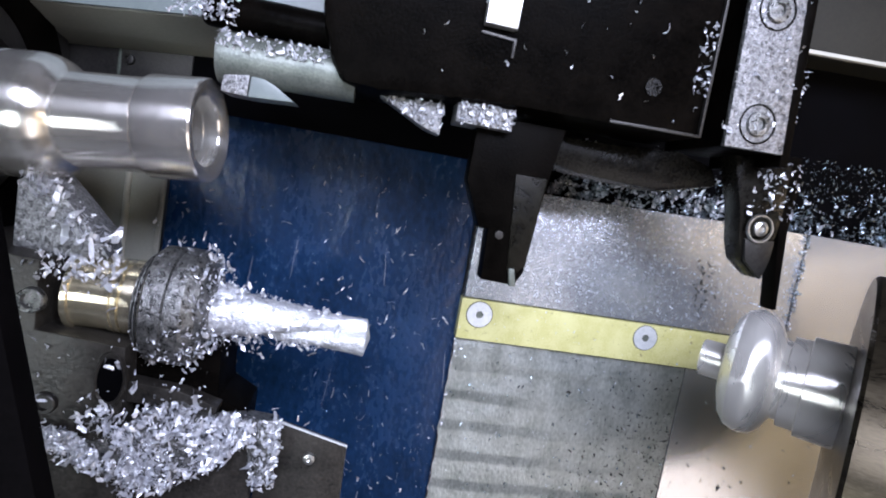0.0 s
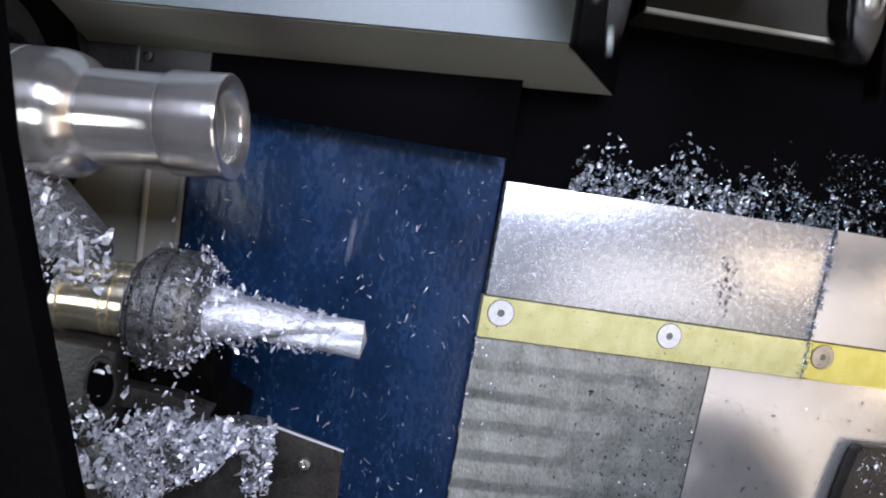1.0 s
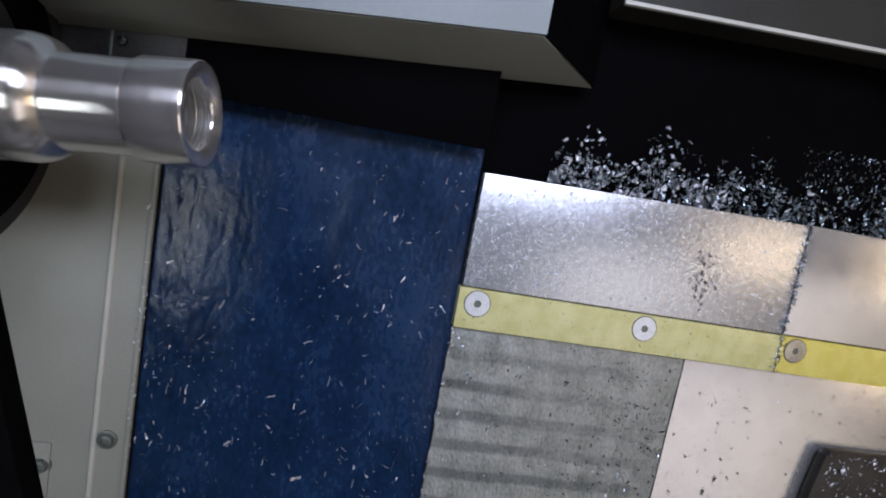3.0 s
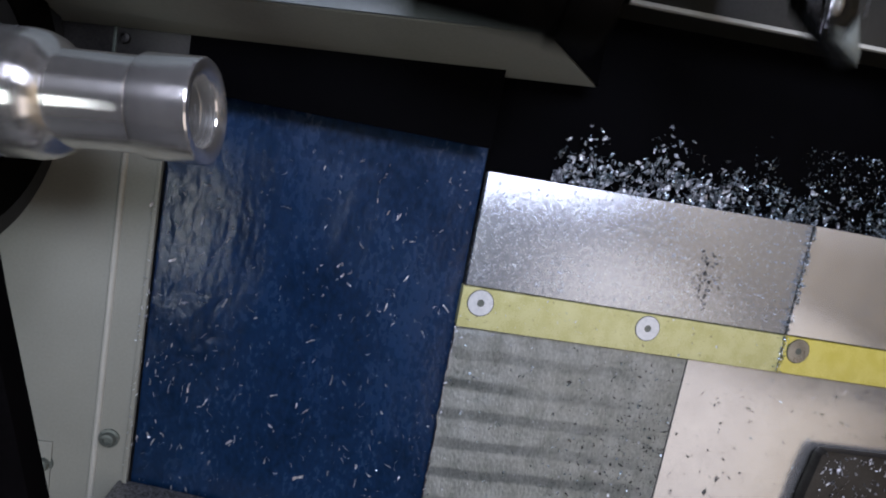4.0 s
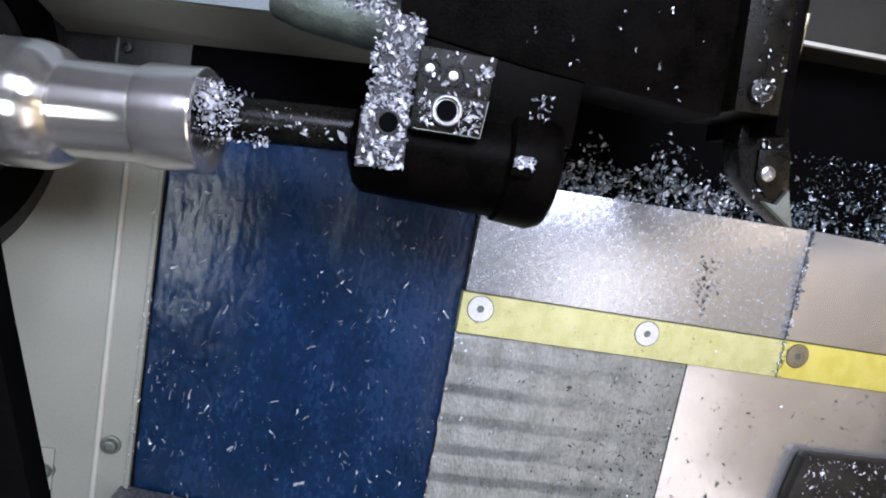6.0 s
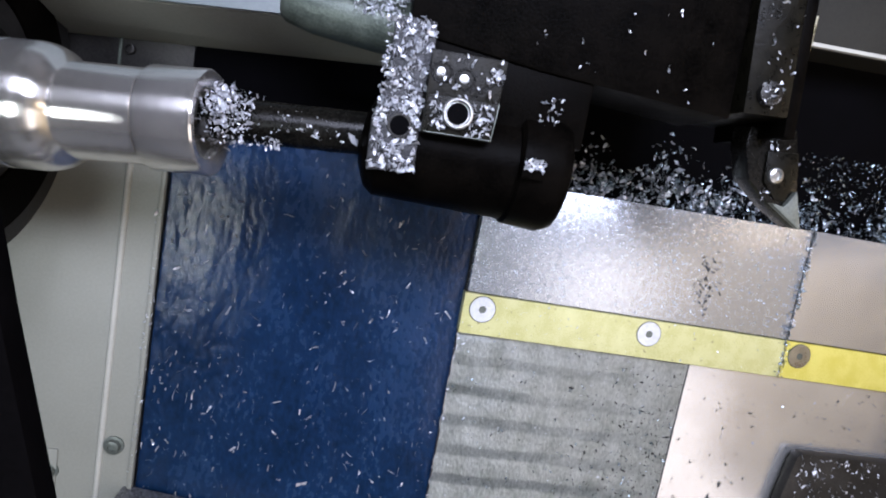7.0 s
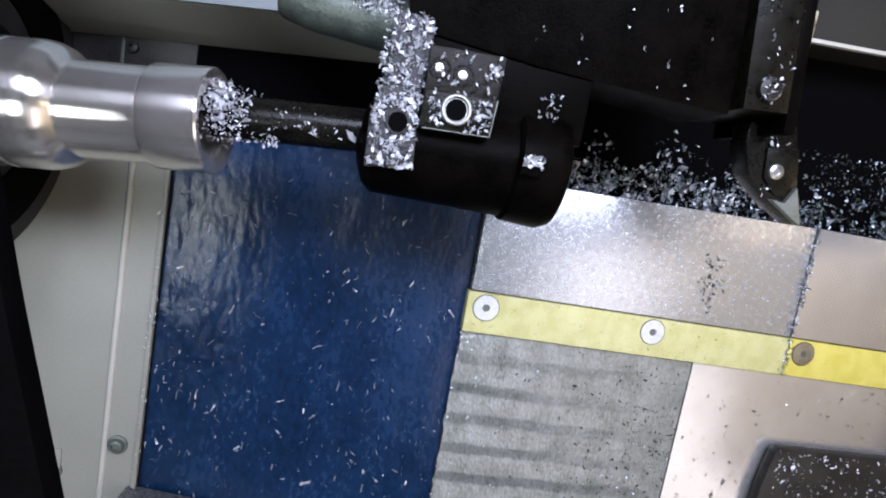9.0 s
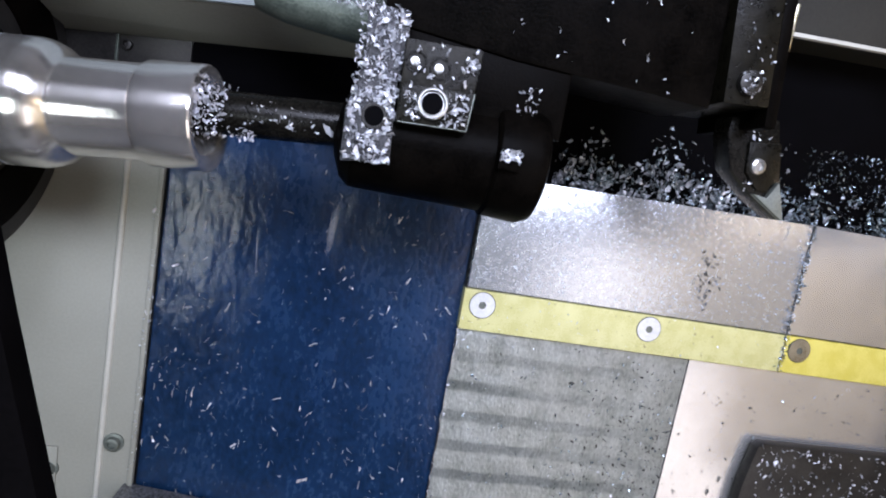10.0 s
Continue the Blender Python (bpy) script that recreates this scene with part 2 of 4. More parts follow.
def chip_mesh(spots, rng, lo, hi, curl=0.8, thin=1.0):
    """Small curled, torn slivers of metal, one at each spot."""
    verts, faces = [], []
    for p in spots:
        size = (lo + (hi - lo) * rng.random() ** 1.8) * (1.7 if rng.random() < 0.06 else 1.0)
        wide = size * rng.uniform(0.22, 0.62) * thin
        turn = Euler((rng.uniform(0, 6.3), rng.uniform(0, 6.3), rng.uniform(0, 6.3))).to_matrix()
        bend = rng.uniform(0.3, 1.0) * curl * 3.6
        base = len(verts)
        steps = 4
        rad = size / max(bend, 0.4)
        for i in range(steps + 1):
            a = bend * (i / steps - 0.5)
            c = Vector((math.sin(a) * rad, (i / steps - 0.5) * wide * 0.9, (1 - math.cos(a)) * rad))
            w = wide * (rng.uniform(0.3, 1.1) if i in (0, steps) else rng.uniform(0.6, 1.35))
            for q in (-0.5, 0.5):
                verts.append(Vector(p) + turn @ (c + Vector((rng.uniform(-0.22, 0.22) * wide, q * w, rng.uniform(-0.22, 0.22) * wide))))
        for i in range(steps):
            k = base + 2 * i
            faces.append((k, k + 1, k + 3, k + 2))
    return verts, faces


def chips(name, spots, seed, lo, hi, mat, parent=None, label="", curl=0.8, thin=1.0):
    rng = random.Random(seed)
    verts, faces = chip_mesh(spots, rng, lo, hi, curl, thin)
    o = ORIGIN[parent] if parent else Vector((0, 0, 0))
    me = bpy.data.meshes.new(name)
    me.from_pydata([v - o for v in verts], [], faces)
    me.materials.append(mat)
    ob = new(name, me)
    if parent:
        ob.parent = parent
        ORIGIN[ob] = o
        tagged(ob, label, kind="stuff")
    else:
        ob.matrix_world = BED
        tagged(ob, label, "metal chips", kind="stuff")
    return ob


def scatter(rng, n, x0, x1, z0, z1, y, depth=0.002, fall=None):
    """Random spots on a stretch of a surface; fall thins them out."""
    out = []
    while len(out) < n:
        x, z = rng.uniform(x0, x1), rng.uniform(z0, z1)
        if fall is None or rng.random() < fall(x, z):
            out.append((x, (y(x, z) if callable(y) else y) - rng.uniform(0, depth), z))
    return out


# ---- enclosure ----


def build_enclosure():
    # Unseen walls; the pale front and tan right ones are toned to reflect fill.
    walls = (
        ("wall_left", (-1.12, -1.1, -1.0, 0.4, -0.9, 1.0)),
        ("wall_right", (1.3, 1.32, -1.0, 0.4, -0.9, 1.0)),
        # front wall, left open behind the added fills
        ("wall_front", (-1.098, -0.62, -1.02, -1.0, -0.9, 1.0)),
        ("wall_front", (-0.62, -0.35, -1.02, -1.0, -0.9, -0.32)),
        ("wall_front", (-0.62, -0.35, -1.02, -1.0, 0.02, 1.0)),
        ("wall_front", (-0.35, 0.27, -1.02, -1.0, -0.9, 1.0)),
        ("wall_front", (1.28, 1.298, -1.02, -1.0, -0.9, 1.0)),
        ("wall_front", (0.27, 1.28, -1.02, -1.0, -0.9, -0.75)),
        ("wall_front", (0.27, 1.28, -1.02, -1.0, -0.01, 1.0)),
        ("wall_back", (-1.098, 1.298, 0.30, 0.32, -0.9, 1.0)),
        ("ceiling", (-1.12, 1.32, -1.02, 0.42, 1.0, 1.02)),
        ("floor", (-1.12, 1.32, -1.02, 0.42, -0.92, -0.9)),
    )
    for name, b in walls:
        structure(name, box(*b, bev=0), M["fill_wall" if name == "wall_front" else "tan_mirror_wall" if name == "wall_right" else "wall"], "unseen enclosure wall, tan for the plates to mirror" if name == "wall_right" else "plain grey painted sheet metal of the machine enclosure", "enclosure wall")


build_enclosure()


def build_bed():
    # navy cover behind the work, one sheet
    bm = bmesh.new()
    nx, nz = 150, 200
    grid = []
    for i in range(nx + 1):
        col = []
        for j in range(nz + 1):
            x = -0.2140 + i / nx * 0.2330
            z = -0.62 + j / nz * 0.86
            y = 0.009 + 0.0012 * noise.noise((x * 14, z * 9, 0.3)) + 0.0005 * noise.noise((x * 60, z * 40, 4.3))
            run = math.exp(-((x + 0.21) / 0.085) ** 2) * (0.3 + 0.7 * min(1.0, max(0.0, (z + 0.22) / 0.2)))
            y += run * (0.0005 * noise.noise((x * 190, z * 90, 9.1)) + 0.0003 * noise.noise((x * 330, z * 170, 2.7)))
            col.append(bm.verts.new((x, y, z)))
        grid.append(col)
    for i in range(nx):
        for j in range(nz):
            bm.faces.new((grid[i][j], grid[i + 1][j], grid[i + 1][j + 1], grid[i][j + 1]))
    bmesh.ops.solidify(bm, geom=list(bm.faces), thickness=0.004)
    structure("cover_blue", bm, M["blue"], "dark navy blue painted sheet cover, wet with coolant", "machine cover")
    # recess above the way cover, its shade painted on as black
    structure("recess_wall", box(0.0195, 0.9, 0.02, 0.03, 0.03, 0.30, 0), M["shade_black"], "recess wall above the way cover, painted black for shade", "machine wall")
    # shade under the overhang, built as a black band, with one bolt
    band = thing("shadow_band", (-0.1, 0.006, 0.1), "black sheet in place of the shade above the navy cover", "machine panel", kind="structure")
    part("sheet", box(-0.2000, 0.0170, -0.0120, -0.0095, 0.0795, 0.20, 0.0006), M["shade_black"], band)
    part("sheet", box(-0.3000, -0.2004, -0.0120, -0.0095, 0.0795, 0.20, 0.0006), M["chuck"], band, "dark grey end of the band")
    part("seam_bead", box(-0.2482, -0.2462, -0.0132, -0.0118, 0.080, 0.20, 0.0005), M["green_steel"], band, "grey raised fold")
    part("bolt", stud(-0.2412, 0.1049, [(-0.0119, 0.0), (-0.0119, 0.0038), (-0.0145, 0.0035), (-0.0149, 0.0020), (-0.0128, 0.0018), (-0.0128, 0.0)], 18), M["chuck"], band, "small steel bolt")
    # grey panel of the headstock
    panel = thing("headstock_panel", (-0.24, 0.004, -0.2), "grey-green painted sheet panel with a raised bright seam", "machine panel", kind="structure")
    part("panel_sheet", box(-0.70, -0.2150, 0.004, 0.0075, -0.62, 0.30, 0.001), M["grey_paint"], panel)
    part("edge_flange", box(-0.2180, -0.2146, 0.0020, 0.0038, -0.62, 0.30, 0.0006), M["grey_paint"], panel)
    seam = bmesh.new()
    strip_loft([[(x + 0.0024 * math.cos(a), 0.0042 - 0.0028 * math.sin(a), z) for a in [math.pi * k / 10 for k in range(11)]] for x, z in ((-0.2405, -0.62), (-0.2405, 0.14))], seam)
    part("seam_bead", seam, M["bead"], panel, "bright raised fold")
    for x, z in ((-0.2310, -0.1895), (-0.2760, -0.2155)):
        part("bolt", stud(x, z, [(0.0042, 0.0), (0.0042, 0.0075), (0.0028, 0.0075), (0.0024, 0.0055), (-0.0008, 0.0048), (-0.0012, 0.0030), (0.0006, 0.0028), (0.0006, 0.0)], 20), M["grey_steel"], panel, "small steel socket bolt")
    part("patch", box(-0.300, -0.270, 0.0025, 0.0038, -0.245, -0.197, 0.0005), M["grey_paint"], panel)


build_bed()


def build_overhang():
    # folded sheet beam; front face and sloped underside coloured apart for the light on each
    beam = thing("overhang_beam", (-0.1, -0.05, 0.16), "pale grey folded sheet beam, its sloped underside toned for the light there", "machine guard", kind="structure")

    def section(x_front, z_front, x_back, z_back, up):
        return [(x_front, -0.06, z_front), (x_back, 0.0, z_back), (x_back, 0.004, z_back + 0.002), (x_back, 0.004, z_back + up), (x_front, -0.06, z_front + up)]

    a = section(-0.52, 0.0946, -0.52, 0.0812, 0.3)
    b = section(0.0297, 0.1532, 0.0911, 0.1414, 0.3)
    part("underside", strip_loft([a, b]), M["beam_under"], beam, "sloped grey face toned for the light on it")
    # sheet over the beam end, black like the shaded recess beyond
    part("end_cap", strip_loft([[(p[0] + dx, p[1], p[2] + 0.0012) for p in b] for dx in (0.0006, 0.0022)]), M["shade_black"], beam, "beam end, painted black for the shade beyond it")
    face = [[(x, -0.0605, z), (x, -0.064, z), (x, -0.064, z + 0.28), (x, -0.0605, z + 0.28)] for x, z in ((-0.52, 0.0956), (0.0310, 0.1542))]
    part("front_face", strip_loft(face), M["pale_paint"], beam, "pale grey front sheet")
    shelf = thing("upper_panel", (0.3, -0.02, 0.25), "grey-green sheet panel darkened for shade, with a bright bare lower edge", "machine panel", kind="structure")
    part("panel_sheet", strip_loft([[(x, -0.019, z), (x, 0.018, z), (x, 0.018, z + 0.3), (x, -0.019, z + 0.3)] for x, z in ((0.0945, 0.2005), (0.9, 0.236))]), M["panel_in_shade"], shelf)
    part("edge_strip", strip_loft([[(x, -0.0225, z), (x, -0.0195, z - 0.0004), (x, -0.0195, z + 0.0032), (x, -0.0225, z + 0.0028)] for x, z in ((0.0945, 0.1990), (0.9, 0.2345))]), M["bead"], shelf, "bright bare metal edge")


build_overhang()


def countersunk(cx, cz, y, parent, metal="screw"):
    bm = bmesh.new()
    n, r = 36, 0.0102
    rim = [bm.verts.new((cx + r * math.cos(2 * math.pi * k / n), y - 0.0008, cz + r * math.sin(2 * math.pi * k / n))) for k in range(n)]
    low = [bm.verts.new((cx + (r + 0.0003) * math.cos(2 * math.pi * k / n), y - 0.0001, cz + (r + 0.0003) * math.sin(2 * math.pi * k / n))) for k in range(n)]
    edge = []
    for k in range(n):
        a = 2 * math.pi * k / n
        rr = 0.0034 / max(math.cos(((a - 0.3) % (math.pi / 3)) - math.pi / 6), 0.1) * math.cos(math.pi / 6)
        edge.append(bm.verts.new((cx + rr * math.cos(a), y - 0.0009, cz + rr * math.sin(a))))
    deep = [bm.verts.new((v.co.x, y + 0.0002, v.co.z)) for v in edge]
    for k in range(n):
        j = (k + 1) % n
        bm.faces.new((low[k], low[j], rim[j], rim[k]))
        bm.faces.new((rim[k], rim[j], edge[j], edge[k]))
        bm.faces.new((edge[k], edge[j], deep[j], deep[k]))
    screw = part("screw", bm, M[metal], parent, "flat steel countersunk screw head")
    part("socket", stud(cx, cz, [(y - 0.0004, 0.0), (y - 0.0003, 0.0044), (y + 0.0004, 0.0044)], 12), M["grey_steel"], screw, "hex socket")
    part("seat_ring", stud(cx, cz, [(y - 0.0003, 0.0103), (y - 0.0003, 0.0110), (y + 0.0006, 0.0110)], 36), M["dark_gap"], screw, "dark ring round the head")


def rib_y(z):
    f = ((-0.063 - z) / 0.0262) % 1.0
    return 0.003 - 0.0034 * (f / 0.62 - 0.5 if f < 0.62 else 0.5 - (f - 0.62) / 0.38)


def build_way_cover():
    cover = thing("way_cover", (0.2, 0.0, -0.06), "bright wet steel telescopic way cover with a yellow wiper strip", "way cover")
    part("upper_plate", prism([(0.0205, -0.0268), (0.0212, 0.0632), (0.3055, 0.0692), (0.3062, -0.0268)], 0.0, 0.012), M["plate"], cover)
    part("upper_plate", prism([(0.3078, -0.0266), (0.3072, 0.0695), (0.85, 0.0705), (0.85, -0.0266)], -0.0006, 0.012), M["smooth_plate"], cover)
    strip = part("wiper_strip", box(0.0185, 0.3066, -0.0012, 0.010, -0.0610, -0.0280, 0.0004), M["yellow"], cover, "yellow wiper strip")
    for x in (0.0345, 0.1790):
        countersunk(x, -0.0398, -0.0012, strip)
    strip2 = part("wiper_strip", box(0.3074, 0.85, -0.0012, 0.010, -0.0610, -0.0280, 0.0004), M["bright_yellow"], cover, "bright yellow wiper strip")
    for x in (0.3222, 0.4660):
        countersunk(x, -0.0398, -0.0012, strip2, "steel")
    bm = bmesh.new()
    cols, rows = 40, 260
    grid = []
    for i in range(cols + 1):
        col = []
        for j in range(rows + 1):
            z = -0.0626 - j / rows * 0.34
            x0 = 0.0190 + 0.0016 * noise.noise((0, z * 160, 1.5))
            x = x0 + i / cols * (0.2236 - x0)
            amp = max(0.0, 1.0 - 0.95 * (i / cols) ** 1.4) * (0.9 + 0.7 * noise.noise((x * 26, z * 34, 2.2)))
            y = 0.003 + (rib_y(z + 0.0012 * noise.noise((x * 22, z * 14, 5.1)) + 0.0012 * noise.noise((x * 90, z * 60, 8.4))) - 0.003) * amp * 0.75 + 0.0008 * noise.noise((x * 30, z * 60, 7))
            col.append(bm.verts.new((x, y, z)))
        grid.append(col)
    for i in range(cols):
        for j in range(rows):
            bm.faces.new((grid[i][j], grid[i + 1][j], grid[i + 1][j + 1], grid[i][j + 1]))
    bmesh.ops.solidify(bm, geom=list(bm.faces), thickness=0.006)
    part("ribbed_plate", bm, M["ribbed"], cover, "worn grey ribbed metal plate")
    part("lower_plate", box(0.2246, 0.85, 0.0022, 0.014, -0.42, -0.0618, 0.0006), M["smooth_plate"], cover)
    # dark boxes in the joints; the lower one stands for the strip's shadow
    for x0, x1 in ((0.0190, 0.3058), (0.3082, 0.85)):
        part("gap_filler", box(x0, x1, 0.0030, 0.0100, -0.0279, -0.0270, 0), M["dark_gap"], cover)
        part("gap_filler", box(x0, x1, 0.0060, 0.0100, -0.0626, -0.0611, 0), M["dark_gap"], cover)
    part("seam_filler", box(0.3060, 0.3080, 0.0012, 0.010, -0.0618, 0.0690, 0), M["dark_gap"], cover)


build_way_cover()

# ---- spindle, chuck and work ----
AXIS_Y, AXIS_Z = -0.10, 0.0590


def build_spindle():
    chuck = thing("chuck", (-0.30, AXIS_Y, AXIS_Z), "large dark round chuck behind the turned work", "chuck")
    part("body", revolve([(-0.46, 0), (-0.46, 0.100), (-0.2815, 0.100), (-0.2785, 0.097), (-0.2785, 0.046), (-0.2830, 0.044), (-0.2830, 0)], AXIS_Y, AXIS_Z, 72), M["chuck"], chuck)
    part("face_ring", revolve([(-0.2784, 0.0860), (-0.2770, 0.0850), (-0.2770, 0.0560), (-0.2784, 0.0550)], AXIS_Y, AXIS_Z, 64), M["black_steel"], chuck, "dark ring on the chuck face")
    part("nose_ring", revolve([(-0.2784, 0.0445), (-0.2735, 0.0435), (-0.2725, 0.0360), (-0.2784, 0.0350)], AXIS_Y, AXIS_Z, 64), M["chuck"], chuck, "dark collet nose ring")
    work = thing("workpiece", (-0.20, AXIS_Y, AXIS_Z), "bright turned aluminium part with a bored end in the chuck", "workpiece")
    prof = [(-0.2828, 0.0), (-0.2828, 0.0335), (-0.2600, 0.0335), (-0.2592, 0.0328), (-0.2584, 0.0335), (-0.2440, 0.0336), (-0.2400, 0.0330), (-0.2355, 0.0312), (-0.2325, 0.0285), (-0.2306, 0.0258), (-0.2296, 0.0243), (-0.2282, 0.0243), (-0.2270, 0.0257), (-0.2262, 0.0255), (-0.1905, 0.0255), (-0.1902, 0.0247), (-0.1893, 0.0247), (-0.1889, 0.0272), (-0.1876, 0.0279), (-0.1600, 0.0283), (-0.1590, 0.0276)]
    part("body", revolve(prof + [(-0.1592, 0.0232), (-0.1612, 0.0192), (-0.1622, 0.0186)], AXIS_Y, AXIS_Z, 96), M["turned"], work)
    part("bore", revolve([(-0.1622, 0.0186), (-0.1700, 0.0184), (-0.1703, 0.0178), (-0.2150, 0.0176)], AXIS_Y, AXIS_Z, 72), M["bore"], work, "bright bored hole")
    # bore end coloured dark for the shade deep in the hole
    part("bore_end", revolve([(-0.2149, 0.0178), (-0.2152, 0.0)], AXIS_Y, AXIS_Z, 48), M["chuck"], work, "end of the bore, coloured dark for shade")
    return work


WORK = build_spindle()


def build_window_frame():
    pts = [(-0.1925, 0.085), (-0.1860, 0.045), (-0.1730, -0.010), (-0.1550, -0.080), (-0.128, -0.18), (-0.22, -0.18), (-0.2450, 0.085), (-0.255, 0.30), (-0.240, 0.30)]
    structure("window_frame", prism(pts, -0.236, -0.226, 0.001), M["frame_black"], "black rubber edge of the viewing window", "window frame")


build_window_frame()

# ---- tool slides ----


def build_turning_slide():
    """The slide with the parting tool, as it stands at the start."""
    o = (0.03, -0.10, 0.20)
    s = thing("turning_slide", o, "black tool slide with parting blade and pointed turning tool", "tool slide")
    part("housing", prism([(-0.1042, 0.1371), (-0.1021, 0.1265), (-0.0974, 0.1135), (-0.0925, 0.1045), (-0.0872, 0.0998), (-0.0695, 0.0990), (-0.0311, 0.1025), (0.0, 0.1042), (0.1125, 0.106), (0.1165, 0.38), (-0.1042, 0.38)], -0.125, -0.070, 0.006), M["black_steel"], s)
    for x, z in ((0.079, 0.1295),):
        part("socket_bolt", stud(x, z, [(-0.1248, 0.0), (-0.1248, 0.0052), (-0.1262, 0.0048), (-0.1262, 0.0028), (-0.1252, 0.0026), (-0.1252, 0)], 20), M["gloss_black"], s, "black socket bolt")
    # paler strips paint the lit edges of the housing face
    part("face_edge_line", prism([(0.058, 0.1063), (0.1124, 0.1075), (0.1124, 0.109), (0.058, 0.1078)], -0.1262, -0.124, 0.0002), M["chuck"], s, "thin paler strip for the lit edge of the face")
    part("face_edge_line", prism([(0.1112, 0.1078), (0.1127, 0.1078), (0.1115, 0.24), (0.1100, 0.24)], -0.1266, -0.124, 0.0002), M["chuck"], s, "thin paler strip for the lit edge of the face")
    col = part("clamp_column", prism([(0.1257, 0.1054), (0.1624, 0.1065), (0.1500, 0.26), (0.1190, 0.26)], -0.130, -0.1262, 0.001), M["caked"], s, "bright chip-caked steel column")
    for x, z in ((0.1425, 0.1205), (0.1390, 0.1826)):
        part("counterbore", stud(x, z, [(-0.1296, 0.0), (-0.1296, 0.0100), (-0.1306, 0.0104), (-0.1306, 0.0112), (-0.1296, 0.0114)], 28), M["gloss_black"], col, "dark oily counterbore")
        part("bolt", stud(x, z, [(-0.1297, 0.0), (-0.1297, 0.0070), (-0.1318, 0.0068), (-0.1322, 0.0060), (-0.1322, 0.0036), (-0.1302, 0.0034), (-0.1302, 0)], 24), M["nut"], col, "oily steel socket bolt")
    part("column_body", prism([(0.1282, 0.1062), (0.1600, 0.1070), (0.1480, 0.26), (0.1210, 0.26)], -0.1258, -0.060, 0.001), M["black_steel"], s, "black steel behind the caked face")
    part("side_rail", prism([(0.1635, 0.100), (0.1690, 0.100), (0.1600, 0.26), (0.1520, 0.26)], -0.128, -0.060, 0.0008), M["black_steel"], s)
    part("brass_pin", box(0.1735, 0.1765, -0.112, -0.106, 0.128, 0.160, 0.0006), M["insert"], s)
    # pointed tool under the column
    tool = part("turning_tool", prism([(0.1500, 0.106), (0.1900, 0.106), (0.1915, 0.0720), (0.1899, 0.0572), (0.1884, 0.0440), (0.1846, 0.0330), (0.1832, 0.0326), (0.1702, 0.0420), (0.1656, 0.0540), (0.1620, 0.0720)], -0.106, -0.090, 0.0015), M["gloss_black"], s, "oily black tool holder with a pointed insert")
    part("insert", prism([(0.1672, 0.0560), (0.1878, 0.0575), (0.1872, 0.0450), (0.1842, 0.0328), (0.1832, 0.0325), (0.1708, 0.0420)], -0.1090, -0.1062, 0.0008), M["chuck"], tool, "dark pointed insert")
    part("top_clamp", prism([(0.1670, 0.0705), (0.1660, 0.0600), (0.1850, 0.0610), (0.1860, 0.0760)], -0.1100, -0.1062, 0.0010), M["brown_steel"], tool, "oily clamp over the insert")
    part("screw_ring", stud(0.1747, 0.0636, [(-0.1095, 0.0072), (-0.1112, 0.0078), (-0.1112, 0.0086), (-0.1095, 0.0092)], 28), M["steel"], tool, "bright ring round the screw")
    part("insert_screw", stud(0.1747, 0.0636, [(-0.1060, 0), (-0.1060, 0.0050), (-0.1115, 0.0046), (-0.1122, 0.0026), (-0.1112, 0.0022), (-0.1112, 0)], 20), M["steel"], tool, "steel insert screw")
    part("guide_bar", prism([(0.1835, 0.112), (0.1985, 0.112), (0.2015, 0.0895), (0.2010, 0.0629), (0.2060, 0.0135), (0.2031, 0.0130), (0.1949, 0.0617)], -0.102, -0.090, 0.0008), M["black_steel"], s, "black guide bar")
    # parting blade
    blade = part("parting_blade", prism([(-0.012, 0.100), (-0.0125, 0.062), (-0.001, 0.036), (0.0045, 0.036), (0.0055, 0.006), (0.0262, 0.0052), (0.0305, 0.014), (0.0345, 0.064), (0.040, 0.100)], -0.110, -0.096, 0.001), M["black_steel"], s, "black parting blade")
    part("insert", prism([(0.0205, 0.0150), (0.0240, 0.0155), (0.0265, 0.0052), (0.0225, 0.0046)], -0.1125, -0.1095, 0.0006), M["grey_steel"], blade, "worn insert tip")
    # brown plate puts the lit half of the blade into colour
    part("blade_lit_half", prism([(0.0150, 0.0700), (0.0340, 0.0700), (0.0305, 0.0180), (0.0260, 0.0130), (0.0200, 0.0130)], -0.1108, -0.1095, 0.0004), M["brown_steel"], blade, "brown plate for the lit half of the blade")
    part("clamp_screw", stud(0.0115, 0.0335, [(-0.1095, 0), (-0.1095, 0.0028), (-0.1112, 0.0024), (-0.1116, 0.0)], 16), M["chuck"], blade)
    part("arm", prism([(0.020, 0.100), (0.070, 0.100), (0.1250, 0.104), (0.1500, 0.098), (0.1560, 0.086), (0.1150, 0.076), (0.060, 0.078), (0.035, 0.082)], -0.088, -0.060, 0.004), M["gloss_black"], s, "dirty dark sloped arm")
    part("chip_block", box(-0.026, 0.006, -0.118, -0.096, 0.092, 0.104, 0.001), M["caked"], s, "pale block caked with chips")
    fit_box = part("pale_fitting", box(-0.0208, -0.0032, -0.131, -0.122, 0.1425, 0.190, 0.001), M["satin"], s, "pale square fitting")
    part("fitting_edge", prism([(-0.0212, 0.1385), (-0.0035, 0.1375), (-0.0035, 0.1290), (-0.0020, 0.1290), (-0.0020, 0.1390), (-0.0212, 0.1400)], -0.1262, -0.124, 0.0002), M["chuck"], fit_box, "thin bright edge")
